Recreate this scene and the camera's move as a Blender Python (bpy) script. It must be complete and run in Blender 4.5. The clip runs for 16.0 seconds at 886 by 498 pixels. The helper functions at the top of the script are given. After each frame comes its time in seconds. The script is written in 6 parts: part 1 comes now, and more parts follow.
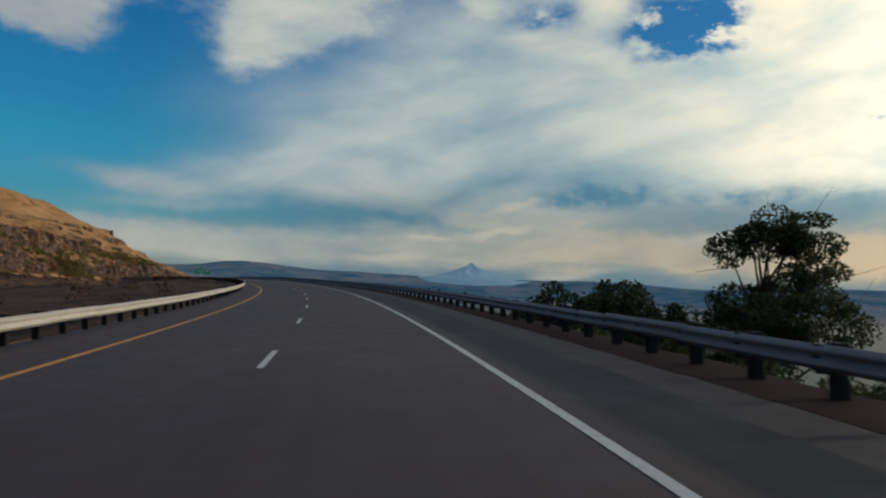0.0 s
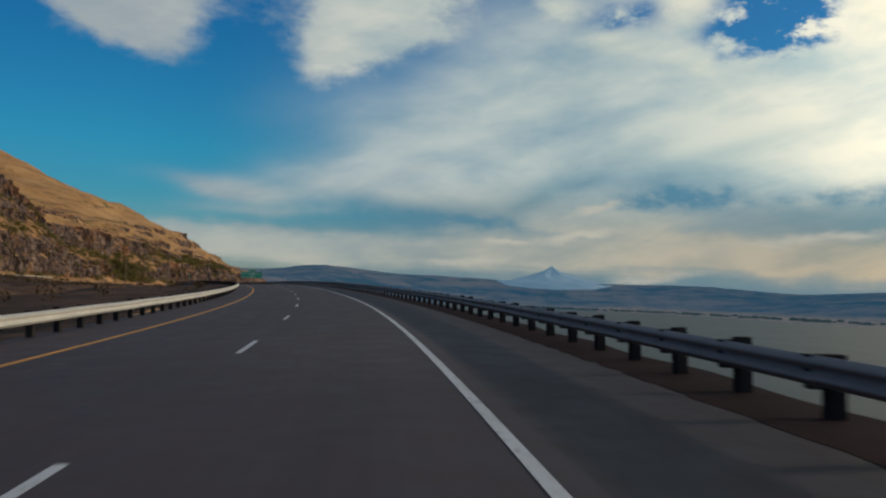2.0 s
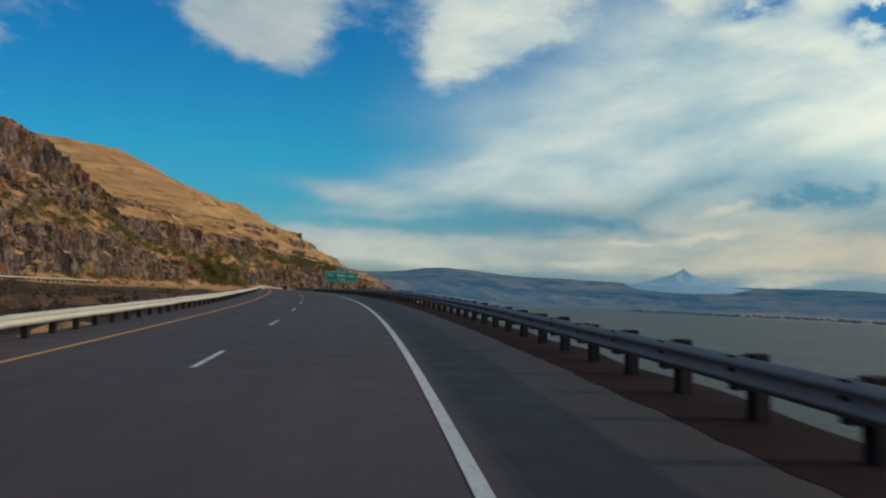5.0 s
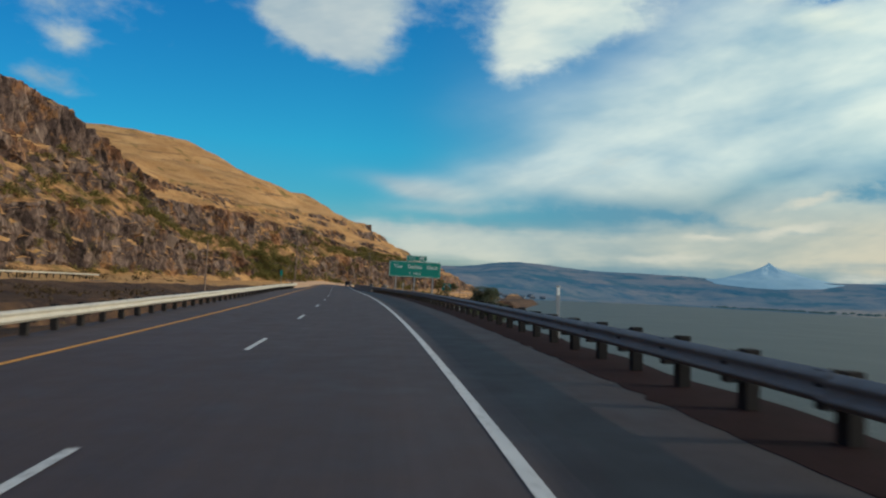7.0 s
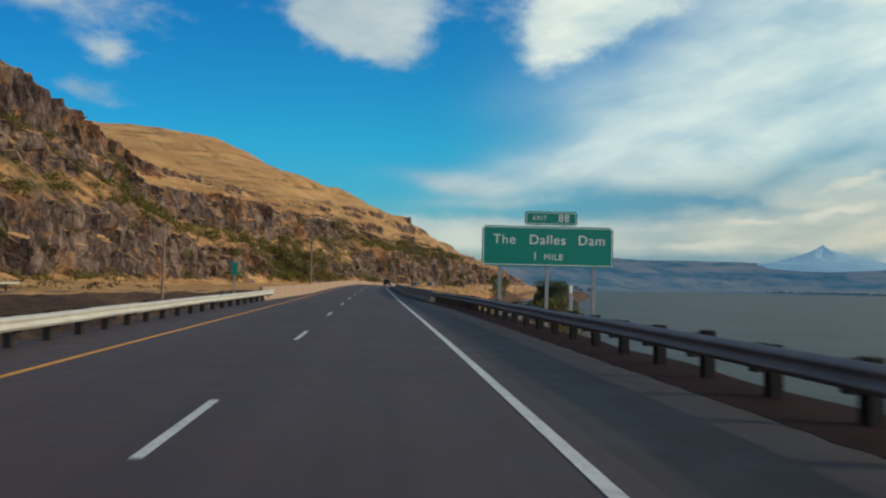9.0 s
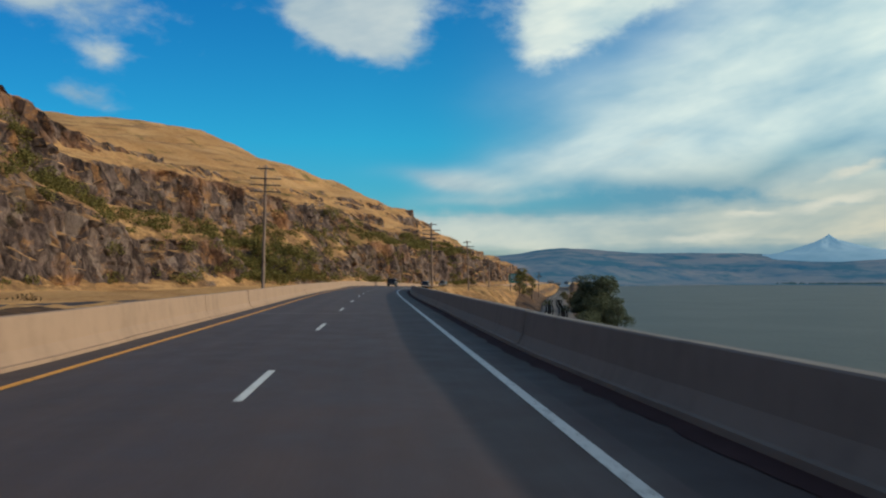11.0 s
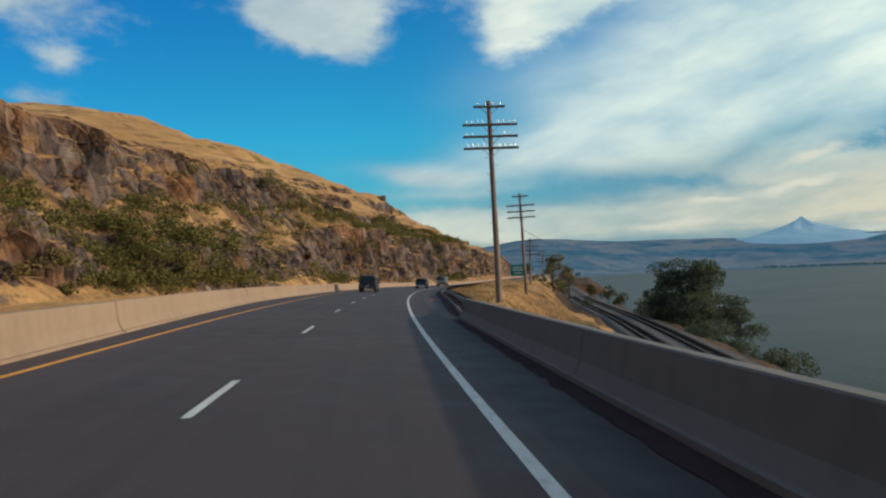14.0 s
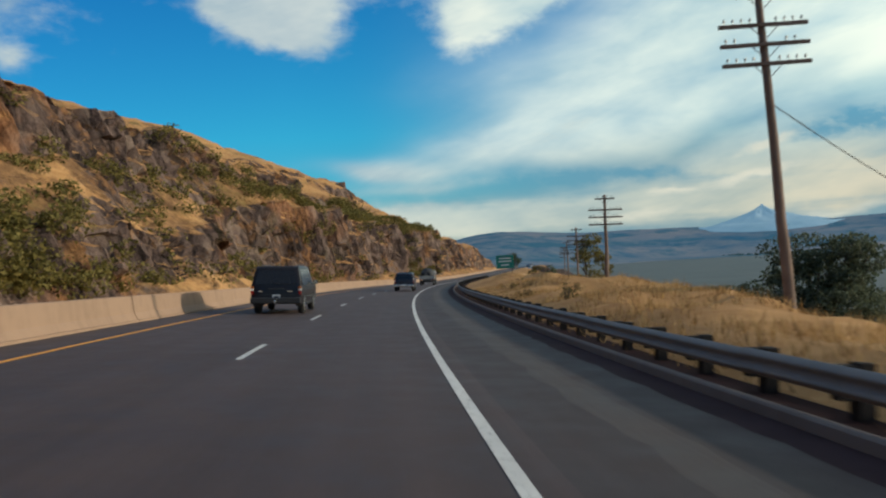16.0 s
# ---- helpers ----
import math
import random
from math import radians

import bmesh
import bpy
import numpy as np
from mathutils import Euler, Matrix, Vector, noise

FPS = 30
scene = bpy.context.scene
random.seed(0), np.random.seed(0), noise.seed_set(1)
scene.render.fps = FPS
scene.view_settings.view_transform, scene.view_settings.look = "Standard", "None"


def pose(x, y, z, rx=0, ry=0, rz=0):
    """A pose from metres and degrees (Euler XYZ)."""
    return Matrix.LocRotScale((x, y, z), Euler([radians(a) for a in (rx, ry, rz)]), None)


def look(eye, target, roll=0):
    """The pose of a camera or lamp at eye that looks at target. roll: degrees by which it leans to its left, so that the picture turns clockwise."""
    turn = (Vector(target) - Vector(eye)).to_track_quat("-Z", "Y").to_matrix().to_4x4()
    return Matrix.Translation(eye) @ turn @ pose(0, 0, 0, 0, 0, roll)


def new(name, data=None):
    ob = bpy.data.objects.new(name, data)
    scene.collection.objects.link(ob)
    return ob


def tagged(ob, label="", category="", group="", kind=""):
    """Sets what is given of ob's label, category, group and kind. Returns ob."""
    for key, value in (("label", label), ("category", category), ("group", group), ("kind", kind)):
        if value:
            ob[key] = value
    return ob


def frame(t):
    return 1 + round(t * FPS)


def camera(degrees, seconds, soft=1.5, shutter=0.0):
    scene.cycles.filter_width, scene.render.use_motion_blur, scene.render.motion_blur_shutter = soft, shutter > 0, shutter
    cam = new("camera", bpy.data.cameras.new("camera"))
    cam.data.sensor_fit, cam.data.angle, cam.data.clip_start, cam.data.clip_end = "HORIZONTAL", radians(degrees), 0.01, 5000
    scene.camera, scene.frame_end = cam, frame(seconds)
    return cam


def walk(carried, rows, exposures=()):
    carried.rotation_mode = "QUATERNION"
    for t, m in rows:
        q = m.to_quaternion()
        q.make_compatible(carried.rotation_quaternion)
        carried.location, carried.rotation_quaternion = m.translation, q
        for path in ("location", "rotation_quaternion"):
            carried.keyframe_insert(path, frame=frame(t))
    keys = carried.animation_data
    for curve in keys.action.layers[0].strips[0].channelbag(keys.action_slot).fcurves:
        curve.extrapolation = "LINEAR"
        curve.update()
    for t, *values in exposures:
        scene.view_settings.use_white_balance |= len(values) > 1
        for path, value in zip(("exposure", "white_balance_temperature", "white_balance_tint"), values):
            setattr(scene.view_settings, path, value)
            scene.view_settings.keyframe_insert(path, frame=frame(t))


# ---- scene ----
# ---- the camera and its way, in the right-hand lane ----
cam = camera(60.0, 16.0, soft=2.2, shutter=0.15)
walk(cam, [
    (0.0, pose(0.00, 0.00, 10.80, 93.80, -2.51, 3.28)),
    (0.5, pose(-2.33, 14.36, 11.17, 93.88, -2.74, 4.56)),
    (1.0, pose(-4.91, 28.67, 11.54, 93.84, -2.77, 5.93)),
    (1.5, pose(-7.84, 42.92, 11.91, 93.84, -2.71, 7.49)),
    (2.0, pose(-11.14, 57.07, 12.27, 93.83, -2.65, 9.09)),
    (2.5, pose(-14.89, 71.13, 12.63, 93.78, -2.69, 10.60)),
    (3.0, pose(-19.05, 85.07, 12.98, 93.72, -2.79, 12.14)),
    (3.5, pose(-23.52, 98.91, 13.31, 93.74, -2.76, 13.63)),
    (4.0, pose(-28.34, 112.63, 13.66, 93.76, -2.62, 15.09)),
    (4.5, pose(-33.53, 126.23, 14.00, 93.71, -2.70, 16.58)),
    (5.0, pose(-39.06, 139.68, 14.33, 93.61, -2.97, 18.08)),
    (5.5, pose(-44.97, 152.97, 14.61, 93.47, -3.28, 19.55)),
    (6.0, pose(-51.19, 166.13, 14.84, 93.30, -3.49, 20.95)),
    (6.5, pose(-57.72, 179.13, 15.03, 93.12, -3.46, 22.26)),
    (7.0, pose(-64.50, 192.00, 15.18, 92.93, -3.12, 23.39)),
    (7.5, pose(-71.53, 204.73, 15.29, 92.77, -2.69, 24.33)),
    (8.0, pose(-78.75, 217.35, 15.38, 92.66, -2.21, 25.26)),
    (8.5, pose(-86.13, 229.90, 15.45, 92.51, -1.62, 25.86)),
    (9.0, pose(-93.58, 242.38, 15.50, 92.45, -1.18, 26.40)),
    (9.5, pose(-101.19, 254.78, 15.55, 92.39, -0.81, 26.71)),
    (10.0, pose(-108.85, 267.17, 15.59, 92.33, -0.50, 26.78)),
    (10.5, pose(-116.49, 279.55, 15.62, 92.28, -0.23, 26.66)),
    (11.0, pose(-124.10, 291.95, 15.64, 92.26, -0.03, 26.41)),
    (11.5, pose(-131.63, 304.39, 15.68, 92.30, 0.10, 26.10)),
    (12.0, pose(-139.12, 316.87, 15.72, 92.35, 0.21, 25.76)),
    (12.5, pose(-146.61, 329.36, 15.77, 92.24, 0.44, 25.48)),
    (13.0, pose(-154.05, 341.86, 15.78, 92.08, 0.72, 25.31)),
    (13.5, pose(-161.43, 354.42, 15.77, 91.96, 1.25, 24.90)),
    (14.0, pose(-168.58, 367.09, 15.75, 91.86, 1.98, 24.24)),
    (14.5, pose(-175.53, 379.86, 15.70, 91.66, 2.68, 23.70)),
    (15.0, pose(-182.39, 392.70, 15.62, 91.57, 2.95, 23.17)),
    (15.5, pose(-189.14, 405.58, 15.54, 91.54, 3.06, 22.56)),
    (16.0, pose(-195.72, 418.55, 15.44, 91.37, 3.24, 21.46)),
], exposures=[(0.0, -0.6, 6180, 8), (2.0, -0.54, 6180, 7), (4.0, -0.35, 6140, 4), (6.5, -0.07, 6060, 2), (9.0, 0.0, 6020, 1.5), (13.5, 0.05, 6080, 1.5), (16.0, 0.08, 6160, 2)])


# ---- sky, clouds and sun ----
SUN_AZ, SUN_EL = 75.0, 16.5          # degrees, clockwise from +y, and above the horizon
world = bpy.data.worlds.new("evening_sky")
scene.world = world
world.use_nodes = True
WN, WL = world.node_tree.nodes, world.node_tree.links
WN.clear()


def wmath(op, a, b=None, c=None, clamp=False):
    n = WN.new("ShaderNodeMath")
    n.operation, n.use_clamp = op, clamp
    for i, v in enumerate((a, b, c)):
        if v is None:
            continue
        if isinstance(v, (int, float)):
            n.inputs[i].default_value = v
        else:
            WL.new(v, n.inputs[i])
    return n.outputs[0]


def wramp(fac, stops, smooth=False):
    n = WN.new("ShaderNodeValToRGB")
    e = n.color_ramp.elements
    n.color_ramp.interpolation = "EASE" if smooth else "LINEAR"
    while len(e) < len(stops):
        e.new(0.5)
    for el, (p, c) in zip(e, stops):
        el.position, el.color = p, (*c, 1) if len(c) == 3 else c
    WL.new(fac, n.inputs[0])
    return n.outputs[0]


def wmix(fac, a, b, mode="MIX"):
    n = WN.new("ShaderNodeMix")
    n.data_type, n.blend_type = "RGBA", mode
    for sock, v in ((n.inputs[0], fac), (n.inputs[6], a), (n.inputs[7], b)):
        if isinstance(v, (int, float)):
            sock.default_value = v
        elif isinstance(v, tuple):
            sock.default_value = (*v, 1)
        else:
            WL.new(v, sock)
    return n.outputs[2]


coord = WN.new("ShaderNodeTexCoord").outputs["Generated"]
sep = WN.new("ShaderNodeSeparateXYZ")
WL.new(coord, sep.inputs[0])
AZ = wmath("MULTIPLY", wmath("ARCTAN2", sep.outputs[0], sep.outputs[1]), 57.29578)
EL = wmath("MULTIPLY", wmath("ARCSINE", sep.outputs[2]), 57.29578)


def wnoise(sx, sy, detail, rough, off=0.0, distortion=0.0, tilt=0.0):
    comb = WN.new("ShaderNodeCombineXYZ")
    c, s = math.cos(radians(tilt)), math.sin(radians(tilt))
    along = wmath("ADD", wmath("MULTIPLY", AZ, c), wmath("MULTIPLY", EL, s))
    across = wmath("SUBTRACT", wmath("MULTIPLY", EL, c), wmath("MULTIPLY", AZ, s))
    WL.new(wmath("MULTIPLY", along, sx), comb.inputs[0])
    WL.new(wmath("MULTIPLY", across, sy), comb.inputs[1])
    comb.inputs[2].default_value = off
    n = WN.new("ShaderNodeTexNoise")
    n.inputs["Scale"].default_value, n.inputs["Detail"].default_value = 1.0, detail
    n.inputs["Roughness"].default_value, n.inputs["Distortion"].default_value = rough, distortion
    WL.new(comb.outputs[0], n.inputs["Vector"])
    return n.outputs["Fac"]


# the angles, frayed by noise, so that no cloud has a smooth edge
fray1 = wmath("SUBTRACT", wnoise(0.16, 0.3, 4, 0.55, 3.0), 0.5)
fray2 = wmath("SUBTRACT", wnoise(0.16, 0.3, 4, 0.55, 11.0), 0.5)
FAZ = wmath("ADD", AZ, wmath("MULTIPLY", fray1, 3.6))
FEL = wmath("ADD", EL, wmath("MULTIPLY", fray2, 2.4))


SAZ = wmath("ADD", AZ, wmath("MULTIPLY", wmath("SUBTRACT", wnoise(0.06, 0.12, 2, 0.5, 17.0), 0.5), 9.0))
SEL = wmath("ADD", EL, wmath("MULTIPLY", wmath("SUBTRACT", wnoise(0.06, 0.12, 2, 0.5, 27.0), 0.5), 3.5))


def haze(*a):
    return puff(*a, smooth=True)


def puff(az, el, wide, high, tilt=0.0, amount=1.0, sharp=1.0, smooth=False):
    """One soft lump of cloud: its middle, its half sizes, its lean, all in degrees."""
    c, s = math.cos(radians(tilt)), math.sin(radians(tilt))
    du, dv = wmath("SUBTRACT", SAZ if smooth else FAZ, az), wmath("SUBTRACT", SEL if smooth else FEL, el)
    u = wmath("MULTIPLY", wmath("ADD", wmath("MULTIPLY", du, c), wmath("MULTIPLY", dv, s)), 1 / wide)
    v = wmath("MULTIPLY", wmath("SUBTRACT", wmath("MULTIPLY", dv, c), wmath("MULTIPLY", du, s)), 1 / high)
    r = wmath("ADD", wmath("MULTIPLY", u, u), wmath("MULTIPLY", v, v))
    g = wmath("POWER", 2.71828, wmath("MULTIPLY", wmath("POWER", r, sharp), -1.0))
    return wmath("MULTIPLY", g, amount)


def total(items):
    out = items[0]
    for i in items[1:]:
        out = wmath("ADD", out, i)
    return out


sky = WN.new("ShaderNodeTexSky")
sky.sky_type, sky.sun_disc = "NISHITA", False
sky.sun_elevation, sky.sun_rotation = radians(SUN_EL), radians(SUN_AZ)
sky.altitude, sky.air_density, sky.dust_density, sky.ozone_density = 50, 1.0, 0.6, 3.0
blue = wmix(1.0, sky.outputs[0], wramp(wmath("MULTIPLY", EL, 0.05), [(0.0, (0.92, 0.84, 0.90)), (0.12, (0.66, 0.92, 1.06)), (0.28, (0.42, 1.10, 1.22)), (0.5, (0.30, 1.28, 1.44)), (1.0, (0.22, 1.05, 1.5))]), "MULTIPLY")
blue = wmix(1.0, blue, wramp(wmath("MULTIPLY", wmath("ADD", AZ, 180.0), 0.00278), [(0.30, (0.55, 0.6, 0.75)), (0.41, (1, 1, 1))]), "MULTIPLY")

# towards the sun the clear gaps are dull and grey
blue = wmix(wmath("MULTIPLY", wramp(wmath("MULTIPLY", wmath("ADD", AZ, 60.0), 0.0083), [(0.26, (0, 0, 0)), (0.44, (0.75, 0.75, 0.75))], True), wramp(wmath("MULTIPLY", EL, 0.05), [(0.40, (1, 1, 1)), (0.75, (0.2, 0.2, 0.2))])), blue, (1.7, 2.9, 3.8))

# heaped clouds, with crisp edges
heaps = total([
    puff(-32.6, 21.2, 7.0, 3.0, 0, 1.15, 1.2), puff(-31.4, 17.7, 3.3, 2.3, 0, 1.0, 1.15), puff(-35.2, 18.3, 2.8, 1.6, -12, 0.75, 1.2),
    puff(-14.8, 21.2, 6.6, 2.7, 0, 1.1, 1.2), puff(-18.7, 17.7, 3.0, 2.4, 0, 1.0, 1.15), puff(-14.6, 18.7, 3.4, 1.7, 12, 0.8, 1.2),
    puff(-56.0, 20.0, 9.0, 3.0, -10, 0.95), puff(-50.6, 15.0, 1.8, 1.1, -20, 0.7), puff(-51.6, 12.5, 2.6, 0.9, -10, 0.62),
    puff(-1.0, 21.5, 3.0, 1.3, 0, 0.8), puff(2.5, 18.9, 3.0, 1.3, 0, 0.9), puff(8.0, 21.2, 2.6, 2.0, 0, 0.9), puff(8.8, 17.4, 2.4, 0.9, -12, 0.75),
    puff(20.5, 20.5, 2.6, 3.4, 0, 0.9), puff(15.0, 22.6, 4.5, 0.9, 0, 0.8), puff(12.4, 17.2, 0.9, 0.5, 0, 0.6), puff(15.4, 17.5, 0.8, 0.6, -30, 0.6),
])
# the wide thin veil that thickens towards the sun
veil = total([
    haze(2.0, 15.5, 17.0, 7.0, 6, 1.0), haze(30.0, 16.0, 15.0, 8.0, 0, 1.5), haze(-12.0, 9.4, 11.0, 1.7, 8, 0.75), haze(-6.0, 12.0, 9.0, 3.5, 15, 0.6),
    haze(62.0, 22.0, 28.0, 16.0, 0, 1.4), haze(-1.0, 8.6, 8.0, 2.4, 10, 0.55), haze(11.0, 9.0, 9.0, 2.6, 0, 0.6), haze(-25.5, 7.4, 5.0, 0.75, -4, 0.75), haze(-23.0, 6.0, 6.0, 0.5, 0, 0.4),
])
# low banks above the horizon
low = total([
    puff(-10.0, 3.3, 24.0, 1.3, 2, 1.1), puff(-24.0, 4.2, 7.0, 0.7, 0, 0.7), puff(14.0, 3.8, 14.0, 1.1, -2, 0.8), puff(2.4, 6.2, 5.0, 0.75, 4, 1.0), puff(5.2, 5.4, 4.0, 0.4, 0, 0.7), puff(30.0, 4.6, 9.0, 1.3, 6, 1.2),
    puff(-60.0, 4.0, 30.0, 1.5, 0, 0.7), puff(100.0, 5.0, 40.0, 2.5, 0, 0.9), puff(180.0, 5.0, 60.0, 3.0, 0, 0.7), puff(-150.0, 12.0, 50.0, 6.0, 0, 0.6),
])
holes = total([puff(13.9, 19.8, 3.8, 2.2, 0, 1.35, 1.2), puff(18.0, 8.0, 12.0, 0.7, 2, 0.25), puff(-8.0, 6.0, 9.0, 0.55, -2, 0.3), puff(25.4, 13.0, 1.8, 0.5, 5, 0.8), puff(3.0, 20.6, 3.0, 0.8, 0, 0.5), puff(8.0, 8.3, 3.6, 0.9, 6, 0.7)])
# darker grey bands in the veil, and thin cream edges where the low sun catches it
gloom = total([haze(-9.0, 6.6, 8.0, 1.0, 12, 0.9), haze(-1.5, 8.2, 6.5, 1.1, 32, 0.8), haze(7.0, 8.6, 6.0, 1.6, 5, 1.0), haze(-20.0, 4.9, 6.0, 0.8, 0, 0.5), haze(12.0, 11.5, 7.0, 0.9, 14, 0.5), haze(22.0, 7.2, 9.0, 1.1, 4, 1.1)])
edges = total([puff(2.0, 7.1, 2.6, 0.42, 10, 1.0), puff(1.2, 5.2, 3.2, 0.40, 8, 1.1), puff(-4.5, 4.5, 2.2, 0.35, 5, 0.9), puff(-12.0, 9.6, 4.0, 0.7, 8, 0.5), puff(-7.0, 3.0, 7.0, 0.5, 2, 0.7), puff(6.0, 2.4, 4.0, 0.5, 5, 0.8), puff(17.0, 5.2, 6.0, 0.5, 5, 0.9)])
grain = wnoise(0.42, 0.75, 7, 0.6, 5.0, 0.2)
streak = wnoise(0.07, 0.16, 4, 0.55, 8.0, 0.15)
wisp = wnoise(0.07, 0.24, 6, 0.58, 13.0, 0.3, 16)
veil_d = wmath("MULTIPLY", veil, wmath("ADD", 0.34, wmath("ADD", wmath("MULTIPLY", streak, 0.85), wmath("MULTIPLY", wisp, 0.45))))
low_d = wmath("MULTIPLY", low, wmath("ADD", 0.1, wmath("MULTIPLY", wnoise(0.06, 0.9, 5, 0.6, 31.0, 0.2), 1.7)))
heap_d = wmath("ADD", heaps, wmath("MULTIPLY", wmath("SUBTRACT", grain, 0.5), 0.85))
heap_a = wramp(heap_d, [(0.2, (0, 0, 0)), (0.95, (1, 1, 1))], True)
thin = wmath("SUBTRACT", wmath("ADD", veil_d, low_d), wmath("MULTIPLY", holes, wmath("SUBTRACT", wmath("MULTIPLY", grain, 6.0), 2.0)))
thin_a = wramp(thin, [(0.02, (0, 0, 0)), (0.95, (0.96, 0.96, 0.96))], True)
# clouds are cream towards the sun and grey-blue in their thick undersides
toward = wramp(wmath("MULTIPLY", wmath("ADD", AZ, 60.0), 0.0083), [(0.0, (0.40, 0.48, 0.56)), (0.24, (0.46, 0.53, 0.60)), (0.36, (0.68, 0.74, 0.74)), (0.5, (0.66, 0.74, 0.73)), (0.6, (1.0, 1.0, 0.88)), (0.68, (1.6, 1.45, 1.15)), (0.78, (2.4, 2.1, 1.55)), (1.0, (2.8, 2.4, 1.7))])
toward_low = wramp(wmath("MULTIPLY", wmath("ADD", AZ, 60.0), 0.0083), [(0.0, (0.40, 0.48, 0.56)), (0.34, (0.58, 0.62, 0.60)), (0.5, (0.60, 0.59, 0.52)), (0.62, (0.62, 0.56, 0.46)), (0.75, (0.95, 0.76, 0.50)), (1.0, (1.4, 1.1, 0.7))])
toward = wmix(wramp(wmath("MULTIPLY", EL, 0.05), [(0.25, (0, 0, 0)), (0.50, (1, 1, 1))], True), toward_low, toward)
shade = wramp(wmath("ADD", wmath("MULTIPLY", wnoise(0.09, 0.2, 4, 0.55, 21.0, 0.15), 0.6), wmath("MULTIPLY", wnoise(0.08, 0.28, 6, 0.58, 51.0, 0.3, 14), 0.4)), [(0.36, (0.58, 0.72, 0.82)), (0.57, (1.1, 1.07, 1.0))])
cloud_col = wmix(1.0, wmix(1.0, toward, shade, "MULTIPLY"), (10.0, 10.0, 10.0), "MULTIPLY")
warm_low = wramp(wmath("MULTIPLY", EL, 0.05), [(0.06, (1.10, 1.0, 0.90)), (0.30, (1, 1, 1))])
cloud_col = wmix(1.0, cloud_col, warm_low, "MULTIPLY")
cloud_col = wmix(wmath("MULTIPLY", gloom, wmath("MULTIPLY", streak, 1.5), None, True), cloud_col, wmix(1.0, cloud_col, (0.42, 0.60, 0.74), "MULTIPLY"))
final_sky = wmix(thin_a, blue, cloud_col)
edge_d = wmath("MULTIPLY", edges, wmath("MULTIPLY", wnoise(0.22, 0.9, 6, 0.6, 41.0, 0.2), 1.7))
final_sky = wmix(wramp(edge_d, [(0.2, (0, 0, 0)), (0.95, (0.9, 0.9, 0.9))], True), final_sky, (7.4, 6.8, 5.6))
final_sky = wmix(heap_a, final_sky, wmix(1.0, cloud_col, (1.12, 1.06, 1.0), "MULTIPLY"))

# unseen broken cloud added overhead; its grey makes the skylight less blue
over = wmath("MULTIPLY", wramp(wmath("MULTIPLY", EL, 0.0111), [(0.26, (0, 0, 0)), (0.42, (1, 1, 1))], True), wmath("ADD", 0.1, wnoise(0.03, 0.06, 4, 0.55, 61.0)), None, True)
final_sky = wmix(over, final_sky, (3.5, 3.7, 4.0))
bg = WN.new("ShaderNodeBackground")
bg.inputs["Strength"].default_value = 0.1
WL.new(final_sky, bg.inputs["Color"])
out = WN.new("ShaderNodeOutputWorld")
WL.new(bg.outputs[0], out.inputs["Surface"])
world.cycles.sampling_method = "MANUAL"
world.cycles.sample_map_resolution = 512

sun_light = bpy.data.lights.new("sun", "SUN")
sun_light.energy, sun_light.angle, sun_light.color = 3.1, radians(1.2), (1.0, 0.80, 0.61)
sun = new("sun", sun_light)
sun_dir = Vector((math.sin(radians(SUN_AZ)) * math.cos(radians(SUN_EL)), math.cos(radians(SUN_AZ)) * math.cos(radians(SUN_EL)), math.sin(radians(SUN_EL))))
sun.matrix_world = look(sun_dir * 50, (0, 0, 0))


